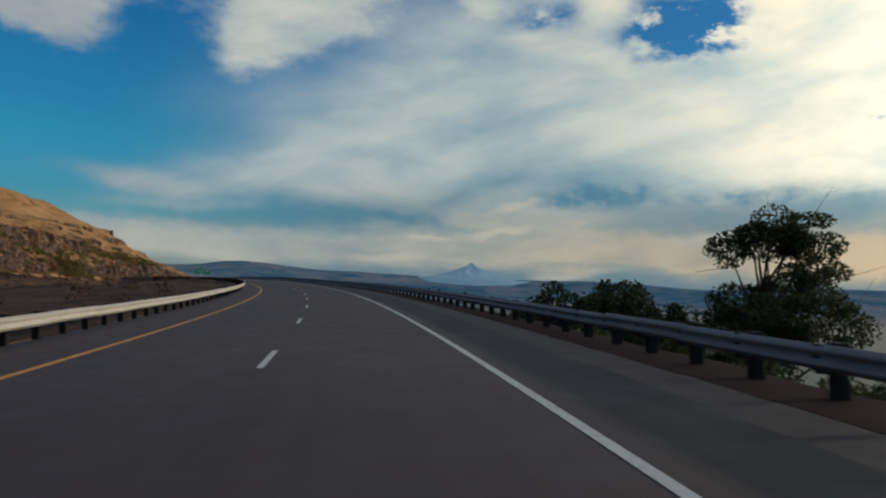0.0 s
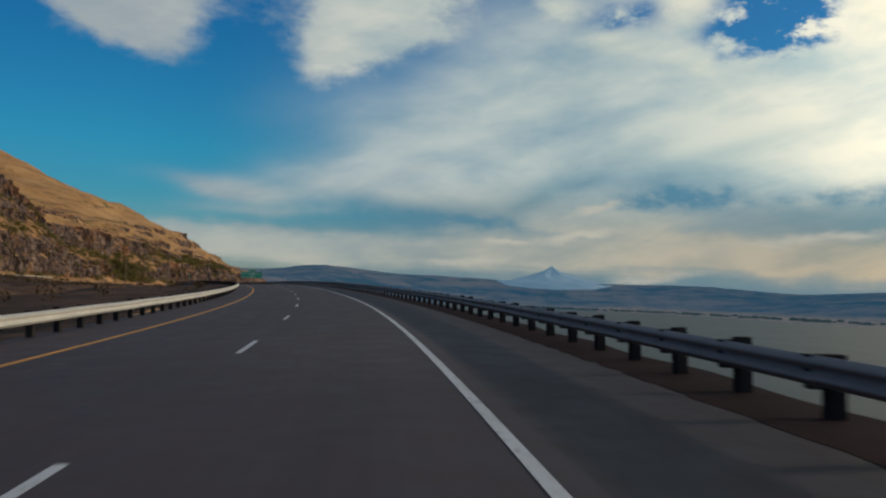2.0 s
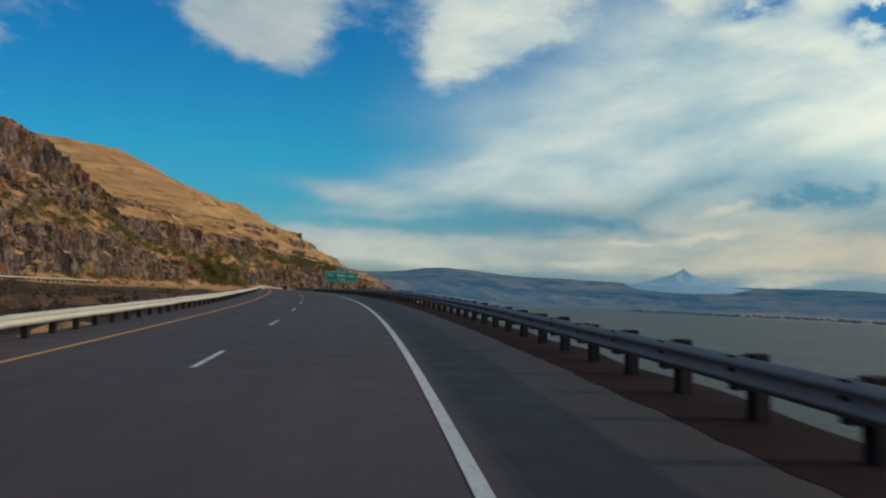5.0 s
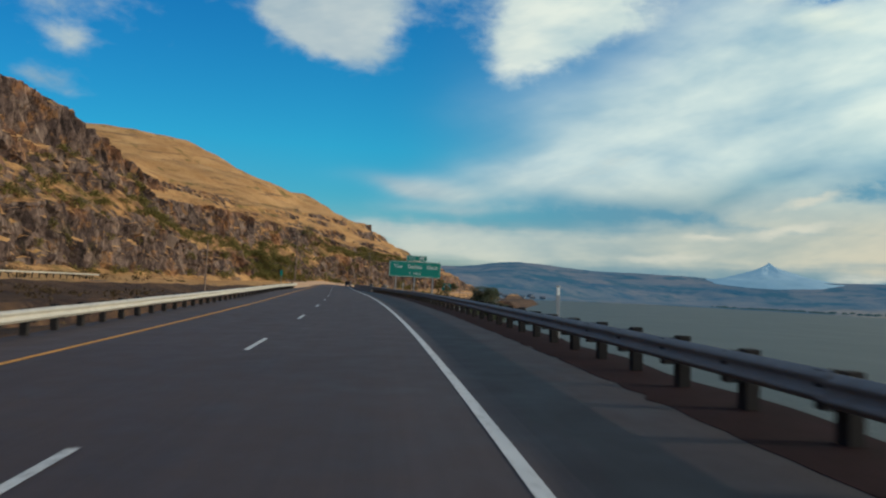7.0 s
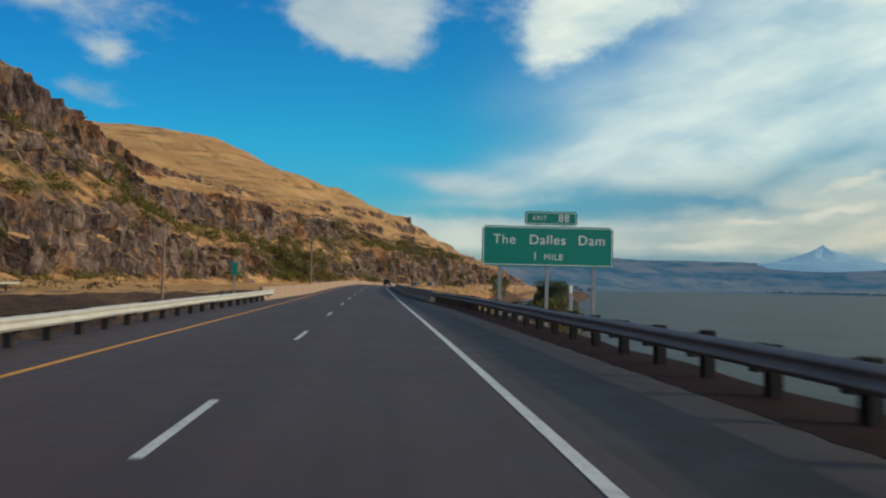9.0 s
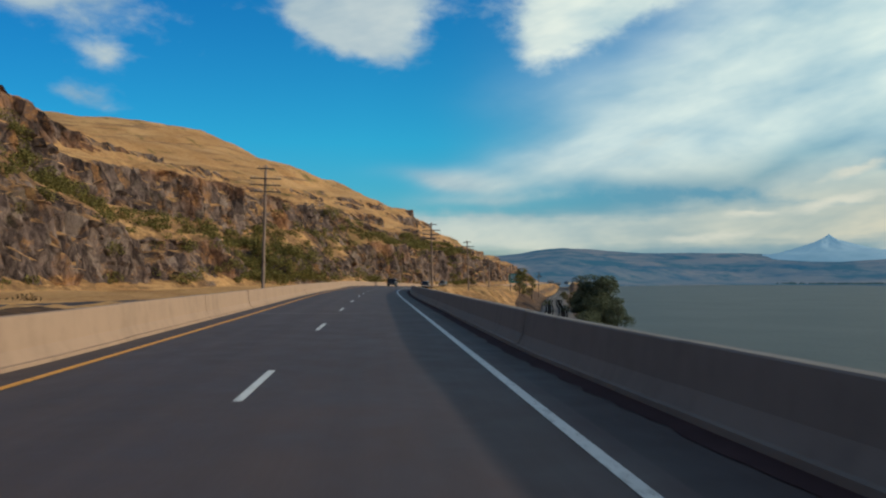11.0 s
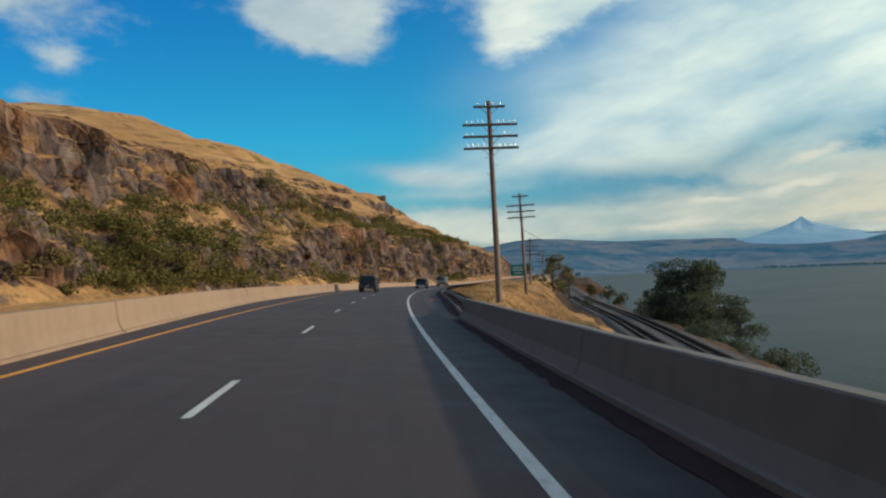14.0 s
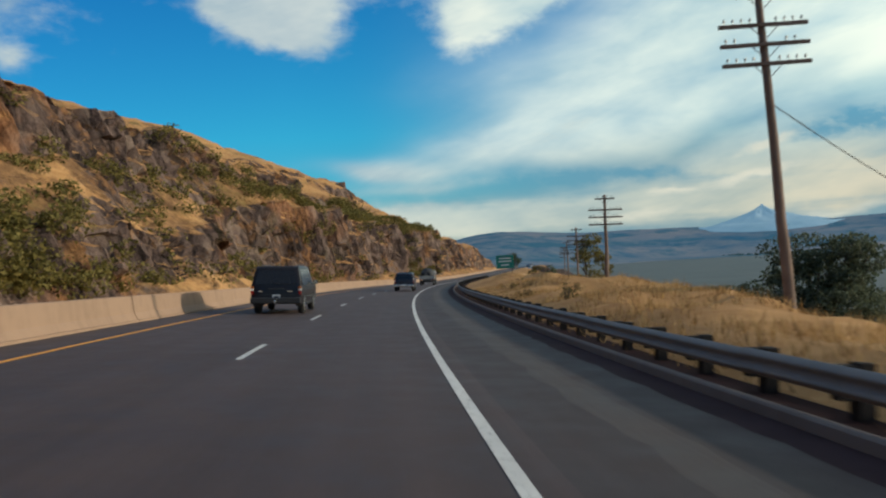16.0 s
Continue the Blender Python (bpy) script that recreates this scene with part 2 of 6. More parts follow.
# ---- materials ----
class Nodes:
    """A small wrapper to write node materials in few lines."""

    def __init__(self, name):
        self.mat = bpy.data.materials.new(name)
        self.mat.use_nodes = True
        self.n, self.l = self.mat.node_tree.nodes, self.mat.node_tree.links
        self.b = self.n["Principled BSDF"]
        self.pos = self.n.new("ShaderNodeNewGeometry")

    def put(self, sock, v):
        if isinstance(v, (int, float)):
            sock.default_value = v
        elif isinstance(v, tuple):
            sock.default_value = (*v, 1) if len(v) == 3 and sock.type == "RGBA" else v
        else:
            self.l.new(v, sock)

    def math(self, op, a, b=0.0, clamp=False):
        n = self.n.new("ShaderNodeMath")
        n.operation, n.use_clamp = op, clamp
        self.put(n.inputs[0], a)
        self.put(n.inputs[1], b)
        return n.outputs[0]

    def noise(self, scale, detail=4, rough=0.55, stretch=(1, 1, 1), vec=None, distortion=0.0):
        m = self.n.new("ShaderNodeMapping")
        m.inputs["Scale"].default_value = stretch
        self.l.new(vec or self.pos.outputs["Position"], m.inputs["Vector"])
        n = self.n.new("ShaderNodeTexNoise")
        n.inputs["Scale"].default_value, n.inputs["Detail"].default_value, n.inputs["Roughness"].default_value = scale, detail, rough
        n.inputs["Distortion"].default_value = distortion
        self.l.new(m.outputs[0], n.inputs["Vector"])
        return n.outputs["Fac"]

    def ramp(self, fac, *stops):
        n = self.n.new("ShaderNodeValToRGB")
        e = n.color_ramp.elements
        while len(e) < len(stops):
            e.new(0.5)
        for el, (p, c) in zip(e, stops):
            el.position, el.color = p, (*c, 1) if isinstance(c, tuple) else (c, c, c, 1)
        self.l.new(fac, n.inputs[0])
        return n.outputs[0]

    def mix(self, fac, a, b, mode="MIX"):
        n = self.n.new("ShaderNodeMix")
        n.data_type, n.blend_type = "RGBA", mode
        self.put(n.inputs[0], fac)
        self.put(n.inputs[6], a)
        self.put(n.inputs[7], b)
        return n.outputs[2]

    def bump(self, height, strength=0.3, dist=0.02):
        n = self.n.new("ShaderNodeBump")
        n.inputs["Strength"].default_value, n.inputs["Distance"].default_value = strength, dist
        self.l.new(height, n.inputs["Height"])
        self.l.new(n.outputs[0], self.b.inputs["Normal"])

    def done(self, color, rough=0.8, metal=0.0, spec=None):
        self.put(self.b.inputs["Base Color"], color)
        self.put(self.b.inputs["Roughness"], rough)
        self.put(self.b.inputs["Metallic"], metal)
        if spec is not None:
            self.put(self.b.inputs["Specular IOR Level"], spec)
        return self.mat


def plain(name, color, rough=0.6, metal=0.0, var=0.12, scale=6.0, spec=None):
    k = Nodes(name)
    big, fine = k.noise(scale * 0.2, 3), k.noise(scale * 4, 5, 0.65)
    f = k.math("ADD", k.math("MULTIPLY", big, 0.6), k.math("MULTIPLY", fine, 0.4))
    lo, hi = tuple(c * (1 - var) for c in color), tuple(min(1, c * (1 + var)) for c in color)
    k.bump(fine, 0.08, 0.005)
    return k.done(k.ramp(f, (0.3, lo), (0.7, hi)), rough, metal, spec)


def glow(name, color, strength, base=(0.5, 0.5, 0.5)):
    k = Nodes(name)
    k.put(k.b.inputs["Emission Color"], color)
    k.b.inputs["Emission Strength"].default_value = strength
    return k.done(base, 0.3)


def asphalt(name, dark, light):
    """Worn asphalt: fine stone, blotches, and wear drawn out along the lanes."""
    k = Nodes(name)
    uv = k.n.new("ShaderNodeUVMap")
    uv.uv_map = "metres"
    fine, mid, big = k.noise(60, 3, 0.7), k.noise(1.3, 5), k.noise(0.11, 4)
    track = k.noise(1.0, 4, 0.6, (1.6, 0.012, 1), uv.outputs[0])
    streak = k.noise(1.0, 5, 0.65, (7.0, 0.06, 1), uv.outputs[0])
    f = k.math("ADD", k.math("ADD", k.math("MULTIPLY", mid, 0.2), k.math("MULTIPLY", big, 0.3)), k.math("ADD", k.math("MULTIPLY", track, 0.32), k.math("MULTIPLY", streak, 0.18)))
    col = k.ramp(f, (0.38, dark), (0.62, light))
    col = k.mix(0.5, col, k.ramp(fine, (0.3, (0.55, 0.55, 0.55)), (0.7, (1.4, 1.4, 1.4))), "MULTIPLY")
    k.bump(fine, 0.25, 0.006)
    return k.done(col, k.ramp(mid, (0.3, 0.64), (0.7, 0.82)), 0, 0.38)


M_ROAD = asphalt("asphalt", (0.042, 0.029, 0.0295), (0.076, 0.0535, 0.0525))
M_SHOULDER = asphalt("shoulder_asphalt", (0.031, 0.0225, 0.0235), (0.052, 0.038, 0.0385))
# shoulder asphalt lightened, to paint a strip of sun
M_SUN_STRIP = asphalt("sun_strip_asphalt", (0.042, 0.034, 0.033), (0.080, 0.064, 0.059))
M_TAR = asphalt("tar_seal", (0.028, 0.023, 0.023), (0.050, 0.041, 0.040))


def paint(name, color, worn):
    k = Nodes(name)
    w = k.noise(9, 8, 0.72)
    f = k.ramp(w, (0.34, 0.0), (0.46, 1.0))
    col = k.mix(f, worn, k.ramp(k.noise(1.1, 4), (0.3, tuple(c * 0.85 for c in color)), (0.7, color)))
    return k.done(col, 0.65)


M_WHITE = paint("white_road_paint", (0.62, 0.62, 0.6), (0.2, 0.2, 0.2))
M_YELLOW = paint("yellow_road_paint", (0.75, 0.33, 0.03), (0.3, 0.16, 0.04))


def galvanised(name, color, rough, metal):
    k = Nodes(name)
    a, b = k.noise(1.2, 5, 0.6), k.noise(14, 4)
    streaks = k.noise(3.0, 4, 0.6, (1, 1, 0.15))
    col = k.ramp(k.math("ADD", k.math("MULTIPLY", a, 0.5), k.math("MULTIPLY", streaks, 0.5)), (0.3, tuple(c * 0.72 for c in color)), (0.7, color))
    k.bump(b, 0.05, 0.003)
    return k.done(col, k.ramp(b, (0.3, rough - 0.08), (0.7, rough + 0.1)), metal)


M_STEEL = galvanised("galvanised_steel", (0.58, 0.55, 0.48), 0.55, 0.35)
# dull steel, darkened to take in the shade on the right-hand rails
M_STEEL_SHADE = galvanised("dull_shaded_steel", (0.235, 0.23, 0.225), 0.72, 0.1)
M_TIMBER = plain("creosoted_timber", (0.020, 0.018, 0.018), 0.95, 0, 0.35, 10, 0.2)


def concrete(name, light):
    k = Nodes(name)
    big, mid, fine = k.noise(0.35, 4), k.noise(2.2, 6, 0.65), k.noise(40, 3)
    drips = k.noise(2.4, 5, 0.65, (1, 1, 0.06))
    f = k.math("ADD", k.math("MULTIPLY", big, 0.35), k.math("ADD", k.math("MULTIPLY", mid, 0.3), k.math("MULTIPLY", drips, 0.35)))
    col = k.ramp(f, (0.3, tuple(c * 0.62 for c in light)), (0.5, tuple(c * 0.9 for c in light)), (0.7, light))
    k.bump(k.math("ADD", k.math("MULTIPLY", mid, 0.6), k.math("MULTIPLY", fine, 0.4)), 0.25, 0.01)
    return k.done(col, 0.88)


# same concrete twice: sunlit tan, and grey darkened for the parapet's shade
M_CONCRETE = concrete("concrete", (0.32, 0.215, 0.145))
M_CONCRETE_SHADE = concrete("shade_grey_concrete", (0.19, 0.172, 0.158))
M_KERB = concrete("dark_kerb_concrete", (0.17, 0.14, 0.125))


def land_material(name):
    """Dry grass on what is flat, dark basalt on what is steep, soil and scrub between."""
    k = Nodes(name)
    sepn = k.n.new("ShaderNodeSeparateXYZ")
    k.l.new(k.pos.outputs["Normal"], sepn.inputs[0])
    wob = k.noise(0.09, 6, 0.65)
    wob2 = k.noise(0.6, 6, 0.7)
    slope = k.math("ADD", sepn.outputs[2], k.math("ADD", k.math("MULTIPLY", k.math("SUBTRACT", wob, 0.5), 0.26), k.math("MULTIPLY", k.math("SUBTRACT", wob2, 0.5), 0.30)))
    grass = k.ramp(k.math("ADD", k.math("MULTIPLY", k.noise(0.035, 5), 0.5), k.math("MULTIPLY", k.noise(0.9, 8, 0.72), 0.5)),
                   (0.30, (0.20, 0.10, 0.036)), (0.45, (0.37, 0.20, 0.078)), (0.58, (0.50, 0.295, 0.125)), (0.72, (0.58, 0.38, 0.18)))
    green = k.ramp(k.noise(0.5, 8, 0.72), (0.3, (0.045, 0.042, 0.014)), (0.7, (0.13, 0.115, 0.03)))
    patch = k.ramp(k.noise(0.045, 6, 0.66), (0.56, 0.0), (0.66, 0.8))
    def blocks(scale, stretch, feature):
        mp = k.n.new("ShaderNodeMapping")
        mp.inputs["Scale"].default_value = stretch
        k.l.new(warp, mp.inputs["Vector"])
        v = k.n.new("ShaderNodeTexVoronoi")
        v.feature = feature
        v.inputs["Scale"].default_value = scale
        k.l.new(mp.outputs[0], v.inputs["Vector"])
        return v
    wv = k.n.new("ShaderNodeTexNoise")
    wv.inputs["Scale"].default_value, wv.inputs["Detail"].default_value = 0.35, 4
    k.l.new(k.pos.outputs["Position"], wv.inputs["Vector"])
    ad = k.n.new("ShaderNodeVectorMath")
    ad.operation = "MULTIPLY_ADD"
    ad.inputs[1].default_value = (3.0, 3.0, 3.0)
    k.l.new(wv.outputs["Color"], ad.inputs[0])
    k.l.new(k.pos.outputs["Position"], ad.inputs[2])
    warp = ad.outputs[0]
    big, small = blocks(0.36, (1, 1, 0.40), "F1"), blocks(0.9, (1, 1, 0.45), "F1")
    edge_b, edge_s = blocks(0.36, (1, 1, 0.40), "DISTANCE_TO_EDGE"), blocks(0.9, (1, 1, 0.45), "DISTANCE_TO_EDGE")
    tone = k.math("ADD", k.math("MULTIPLY", k.ramp(big.outputs["Color"], (0.0, 0.0), (1.0, 1.0)), 0.20), k.math("ADD", k.math("MULTIPLY", k.ramp(small.outputs["Color"], (0.0, 0.0), (1.0, 1.0)), 0.10), k.math("ADD", k.math("MULTIPLY", k.noise(0.14, 9, 0.74), 0.5), k.math("MULTIPLY", k.noise(0.8, 6, 0.7, (1, 1, 0.22)), 0.3))))
    rock = k.ramp(tone, (0.42, (0.018, 0.013, 0.013)), (0.50, (0.066, 0.046, 0.041)), (0.58, (0.135, 0.094, 0.079)), (0.70, (0.26, 0.195, 0.155)))
    rust = k.ramp(k.noise(0.055, 5, 0.6), (0.52, 0.0), (0.65, 0.65))
    rock = k.mix(rust, rock, k.ramp(tone, (0.3, (0.075, 0.030, 0.013)), (0.7, (0.34, 0.145, 0.05))))
    dry = k.ramp(k.noise(0.22, 9, 0.75), (0.54, 0.0), (0.60, 0.6))
    rock = k.mix(dry, rock, k.ramp(k.noise(1.1, 6, 0.7), (0.3, (0.15, 0.070, 0.025)), (0.7, (0.40, 0.21, 0.082))))
    lichen = k.ramp(k.noise(0.085, 8, 0.72), (0.57, 0.0), (0.66, 0.45))
    rock = k.mix(lichen, rock, k.ramp(k.noise(0.9, 6, 0.7), (0.3, (0.028, 0.026, 0.010)), (0.7, (0.11, 0.095, 0.030))))
    crack = k.math("MULTIPLY", k.ramp(edge_b.outputs["Distance"], (0.0, 0.55), (0.12, 1.0)), k.ramp(edge_s.outputs["Distance"], (0.0, 0.85), (0.10, 1.0)))
    rock = k.mix(1.0, rock, crack, "MULTIPLY")
    f = k.ramp(slope, (0.57, 1.0), (0.70, 0.0))
    top = k.mix(patch, grass, green)
    # fallen stone and bare red-brown soil strewn over the lower slopes
    sepq = k.n.new("ShaderNodeSeparateXYZ")
    k.l.new(k.pos.outputs["Position"], sepq.inputs[0])
    low_down = k.ramp(k.math("MULTIPLY", sepq.outputs[2], 0.01), (0.34, 1.0), (0.52, 0.15))
    inclined = k.ramp(sepn.outputs[2], (0.86, 1.0), (0.95, 0.0))
    talus = k.ramp(k.noise(0.16, 8, 0.74), (0.42, 0.0), (0.54, 0.85))
    soil = k.ramp(k.noise(0.9, 7, 0.72), (0.3, (0.060, 0.036, 0.024)), (0.55, (0.16, 0.088, 0.042)), (0.72, (0.30, 0.17, 0.075)))
    top = k.mix(k.math("MULTIPLY", k.math("MULTIPLY", talus, low_down), inclined), top, soil)
    # ledges of bare rock along the strata of the upper slope
    strata = k.noise(1.0, 6, 0.62, (0.022, 0.022, 0.30))
    sepp = k.n.new("ShaderNodeSeparateXYZ")
    k.l.new(k.pos.outputs["Position"], sepp.inputs[0])
    high = k.ramp(k.math("MULTIPLY", sepp.outputs[2], 0.01), (0.26, 0.0), (0.40, 1.0))
    tilted = k.ramp(sepn.outputs[2], (0.87, 1.0), (0.965, 0.0))
    ledge = k.math("MULTIPLY", k.math("MULTIPLY", k.ramp(strata, (0.56, 0.0), (0.60, 0.6)), high), tilted)
    top = k.mix(ledge, top, k.mix(0.5, rock, (0.07, 0.045, 0.036)))
    rough_rock = k.math("ADD", k.math("ADD", k.math("MULTIPLY", k.ramp(big.outputs["Color"], (0.0, 0.0), (1.0, 1.0)), 0.5), k.math("MULTIPLY", crack, 0.4)), k.math("MULTIPLY", wob2, 0.7))
    tufts = k.math("MULTIPLY", k.noise(2.6, 6, 0.7), 0.22)
    k.bump(k.math("ADD", k.math("MULTIPLY", rough_rock, f), tufts), 0.9, 0.7)
    return k.done(k.mix(f, top, rock), 0.95, 0, 0.2)


M_LAND = land_material("dry_hillside")


def rubble_material():
    k = Nodes("dark_soil_and_scrub")
    a, b = k.noise(0.7, 8, 0.72), k.noise(0.09, 5)
    f = k.math("ADD", k.math("MULTIPLY", a, 0.6), k.math("MULTIPLY", b, 0.4))
    col = k.ramp(f, (0.32, (0.018, 0.011, 0.010)), (0.46, (0.050, 0.030, 0.022)), (0.56, (0.105, 0.060, 0.034)), (0.70, (0.21, 0.125, 0.058)))
    k.bump(a, 0.9, 0.4)
    return k.done(col, 0.95, 0, 0.2)


M_RUBBLE = rubble_material()
M_DIRT = plain("maroon_road_dirt", (0.046, 0.028, 0.031), 0.95, 0, 0.35, 5, 0.1)
# red-brown gravel, its colour darkened to hold the shade at the rail
M_GRAVEL = plain("red_brown_gravel_shaded", (0.021, 0.0090, 0.0105), 0.95, 0, 0.5, 5, 0.08)


def far_material(name, low, high, haze_glow, glowing, shore=False):
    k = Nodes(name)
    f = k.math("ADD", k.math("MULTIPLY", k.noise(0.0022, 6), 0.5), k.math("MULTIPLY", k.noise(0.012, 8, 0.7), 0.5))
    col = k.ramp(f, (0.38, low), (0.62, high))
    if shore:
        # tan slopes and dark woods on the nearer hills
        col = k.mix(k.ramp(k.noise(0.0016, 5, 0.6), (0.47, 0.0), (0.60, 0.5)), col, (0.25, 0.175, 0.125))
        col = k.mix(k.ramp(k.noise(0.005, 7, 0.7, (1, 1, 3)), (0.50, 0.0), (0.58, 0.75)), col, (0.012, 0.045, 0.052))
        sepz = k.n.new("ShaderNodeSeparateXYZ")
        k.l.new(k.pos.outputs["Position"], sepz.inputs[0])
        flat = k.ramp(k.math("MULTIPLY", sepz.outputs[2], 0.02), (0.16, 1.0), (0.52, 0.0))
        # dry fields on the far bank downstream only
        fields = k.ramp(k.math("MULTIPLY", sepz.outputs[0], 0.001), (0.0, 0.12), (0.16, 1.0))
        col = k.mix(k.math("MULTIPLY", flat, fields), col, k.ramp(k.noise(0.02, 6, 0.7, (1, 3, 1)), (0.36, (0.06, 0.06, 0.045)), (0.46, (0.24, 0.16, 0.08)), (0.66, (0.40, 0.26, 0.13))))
    # the blue haze of distance is put in as a faint glow
    k.put(k.b.inputs["Emission Color"], haze_glow)
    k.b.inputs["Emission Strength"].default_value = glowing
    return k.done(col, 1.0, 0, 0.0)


# haze is painted into the base colours and the glow of both
M_FAR = far_material("far_hills_painted_haze", (0.012, 0.040, 0.066), (0.17, 0.14, 0.11), (0.055, 0.19, 0.34), 0.33, True)
M_PEAK = far_material("snow_peak_painted_haze", (0.11, 0.16, 0.20), (0.20, 0.25, 0.29), (0.24, 0.41, 0.54), 0.45)


def water_material():
    k = Nodes("river_water")
    a = k.noise(0.5, 6, 0.6, (1.0, 0.35, 1))
    b = k.noise(0.02, 4)
    k.bump(a, 0.5, 0.3)
    k.b.inputs["IOR"].default_value = 1.14
    return k.done(k.ramp(b, (0.3, (0.024, 0.034, 0.036)), (0.7, (0.054, 0.064, 0.062))), 0.42, 0, 0.5)


M_WATER = water_material()


# ---- building helpers ----
def link_mesh(name, verts, faces, mats, parent=None, label="", smooth=False):
    me = bpy.data.meshes.new(name)
    me.from_pydata([tuple(v) for v in verts], [], faces)
    for m in mats if isinstance(mats, (list, tuple)) else [mats]:
        me.materials.append(m)
    if smooth:
        me.polygons.foreach_set("use_smooth", [True] * len(me.polygons))
    me.update()
    ob = new(name, me)
    ob.parent = parent
    if label:
        ob["label"] = label
    return ob


def part(name, bm, material, parent=None, label="", smooth=False):
    me = bpy.data.meshes.new(name)
    bm.normal_update()
    bm.to_mesh(me)
    bm.free()
    me.materials.append(material)
    if smooth:
        me.polygons.foreach_set("use_smooth", [True] * len(me.polygons))
    ob = new(name, me)
    ob.parent = parent
    if label:
        ob["label"] = label
    return ob


def again(ob, m, parent=None):
    """One more piece on the same mesh."""
    o = new(ob.name.split(".")[0], ob.data)
    o.parent = parent if parent is not None else ob.parent
    o.matrix_basis = m
    return o


def empty(name, m=None):
    e = new(name)
    if m is not None:
        e.matrix_basis = m
    return e


def box(bm, size, at=(0, 0, 0), bevel=0.0, turn=None):
    m = Matrix.Translation(at) @ (turn or Matrix()) @ Matrix.Diagonal((*size, 1))
    r = bmesh.ops.create_cube(bm, size=1.0, matrix=m)
    if bevel:
        bmesh.ops.bevel(bm, geom=list({e for v in r["verts"] for e in v.link_edges}), offset=bevel, segments=2, affect="EDGES", profile=0.6)
    return bm


def boxed(size, at=(0, 0, 0), bevel=0.0, turn=None):
    return box(bmesh.new(), size, at, bevel, turn)


def tube(bm, pts, radii, sides=8):
    """A tapered tube along points."""
    rings = []
    for i, p in enumerate(pts):
        d = (Vector(pts[min(i + 1, len(pts) - 1)]) - Vector(pts[max(i - 1, 0)])).normalized()
        ref = Vector((1, 0, 0)) if abs(d.x) < 0.8 else Vector((0, 1, 0))
        u = d.cross(ref).normalized()
        w = d.cross(u)
        rings.append([bm.verts.new(Vector(p) + (u * math.cos(2 * math.pi * k / sides) + w * math.sin(2 * math.pi * k / sides)) * radii[i]) for k in range(sides)])
    for r0, r1 in zip(rings, rings[1:]):
        for k in range(sides):
            bm.faces.new((r0[k], r0[(k + 1) % sides], r1[(k + 1) % sides], r1[k]))
    bm.faces.new(rings[0][::-1])
    bm.faces.new(rings[-1])
    return bm


def grid_mesh(name, P, mats, smooth=True, pick=None):
    """A sheet from an array of points, rows by columns."""
    n, m = P.shape[:2]
    i = np.arange(n * m).reshape(n, m)
    f = np.stack([i[:-1, :-1], i[:-1, 1:], i[1:, 1:], i[1:, :-1]], -1).reshape(-1, 4)
    ob = link_mesh(name, P.reshape(-1, 3).tolist(), f.tolist(), mats, None, "", smooth)
    if pick is not None:
        ob.data.polygons.foreach_set("material_index", pick.reshape(-1).astype(np.int32))
    return ob


def spline_through(kx, ky):
    kx, ky = np.array(kx, float), np.array(ky, float)
    n, h = len(kx), np.diff(kx)
    A, b = np.eye(n), np.zeros(n)
    for i in range(1, n - 1):
        A[i, i - 1], A[i, i], A[i, i + 1] = h[i - 1], 2 * (h[i - 1] + h[i]), h[i]
        b[i] = 6 * ((ky[i + 1] - ky[i]) / h[i] - (ky[i] - ky[i - 1]) / h[i - 1])
    m = np.linalg.solve(A, b)

    def at(q):
        q = np.asarray(q, float)
        k = np.clip(np.searchsorted(kx, q) - 1, 0, n - 2)
        a, c, hh = kx[k + 1] - q, q - kx[k], h[k]
        return m[k] * a**3 / (6 * hh) + m[k + 1] * c**3 / (6 * hh) + (ky[k] / hh - m[k] * hh / 6) * a + (ky[k + 1] / hh - m[k + 1] * hh / 6) * c
    return at


def fbm(x, y, z=0.0, octaves=4):
    return noise.fractal(Vector((x, y, z)), 0.6, 2.1, octaves)


# ---- the line of the road: heading, height and bank by the way along its right edge line ----
STEP = 40.0
HEADINGS = [-1.6, -5.6, -9.60, -12.84, -16.62, -21.06, -24.28, -27.69, -29.95, -31.38, -31.45, -31.33, -30.15, -27.92, -25.6, -22.6, -19.7,
            -17.5, -16.2, -15.4, -14.9, -14.5, -14.2, -14, -14, -14, -14, -14, -14, -14, -14, -14, -14, -14, -14, -14]
HEIGHTS = [7.4, 8.4, 9.41, 10.40, 11.38, 12.29, 13.16, 13.72, 13.98, 14.09, 14.15, 14.26, 14.23, 14.06, 13.80, 13.45, 13.05,
           12.62, 12.2, 11.85, 11.6, 11.45, 11.4, 11.4, 11.4, 11.4, 11.4, 11.4, 11.4, 11.4, 11.4, 11.4, 11.4, 11.4, 11.4, 11.4]
BANKS = [2.9, 2.9, 2.83, 3.05, 3.06, 2.93, 3.4, 3.3, 2.13, 0.94, 0.23, -0.17, -1.41, -2.83, -3.1, -3.1, -2.8,
         -2.0, -1.0, 0, 0, 0, 0, 0, 0, 0, 0, 0, 0, 0, 0, 0, 0, 0, 0, 0]
KNOTS = np.arange(len(HEADINGS)) * STEP - 80
S_FINE = np.arange(KNOTS[0], KNOTS[-1] + 0.5, 1.0)
H_FINE = np.radians(spline_through(KNOTS, HEADINGS)(S_FINE))
X_FINE = np.concatenate([[0], np.cumsum(np.sin((H_FINE[1:] + H_FINE[:-1]) / 2))])
Y_FINE = np.concatenate([[0], np.cumsum(np.cos((H_FINE[1:] + H_FINE[:-1]) / 2))])
X_FINE += 2.30 - X_FINE[80]
Y_FINE += 0.37 - Y_FINE[80]
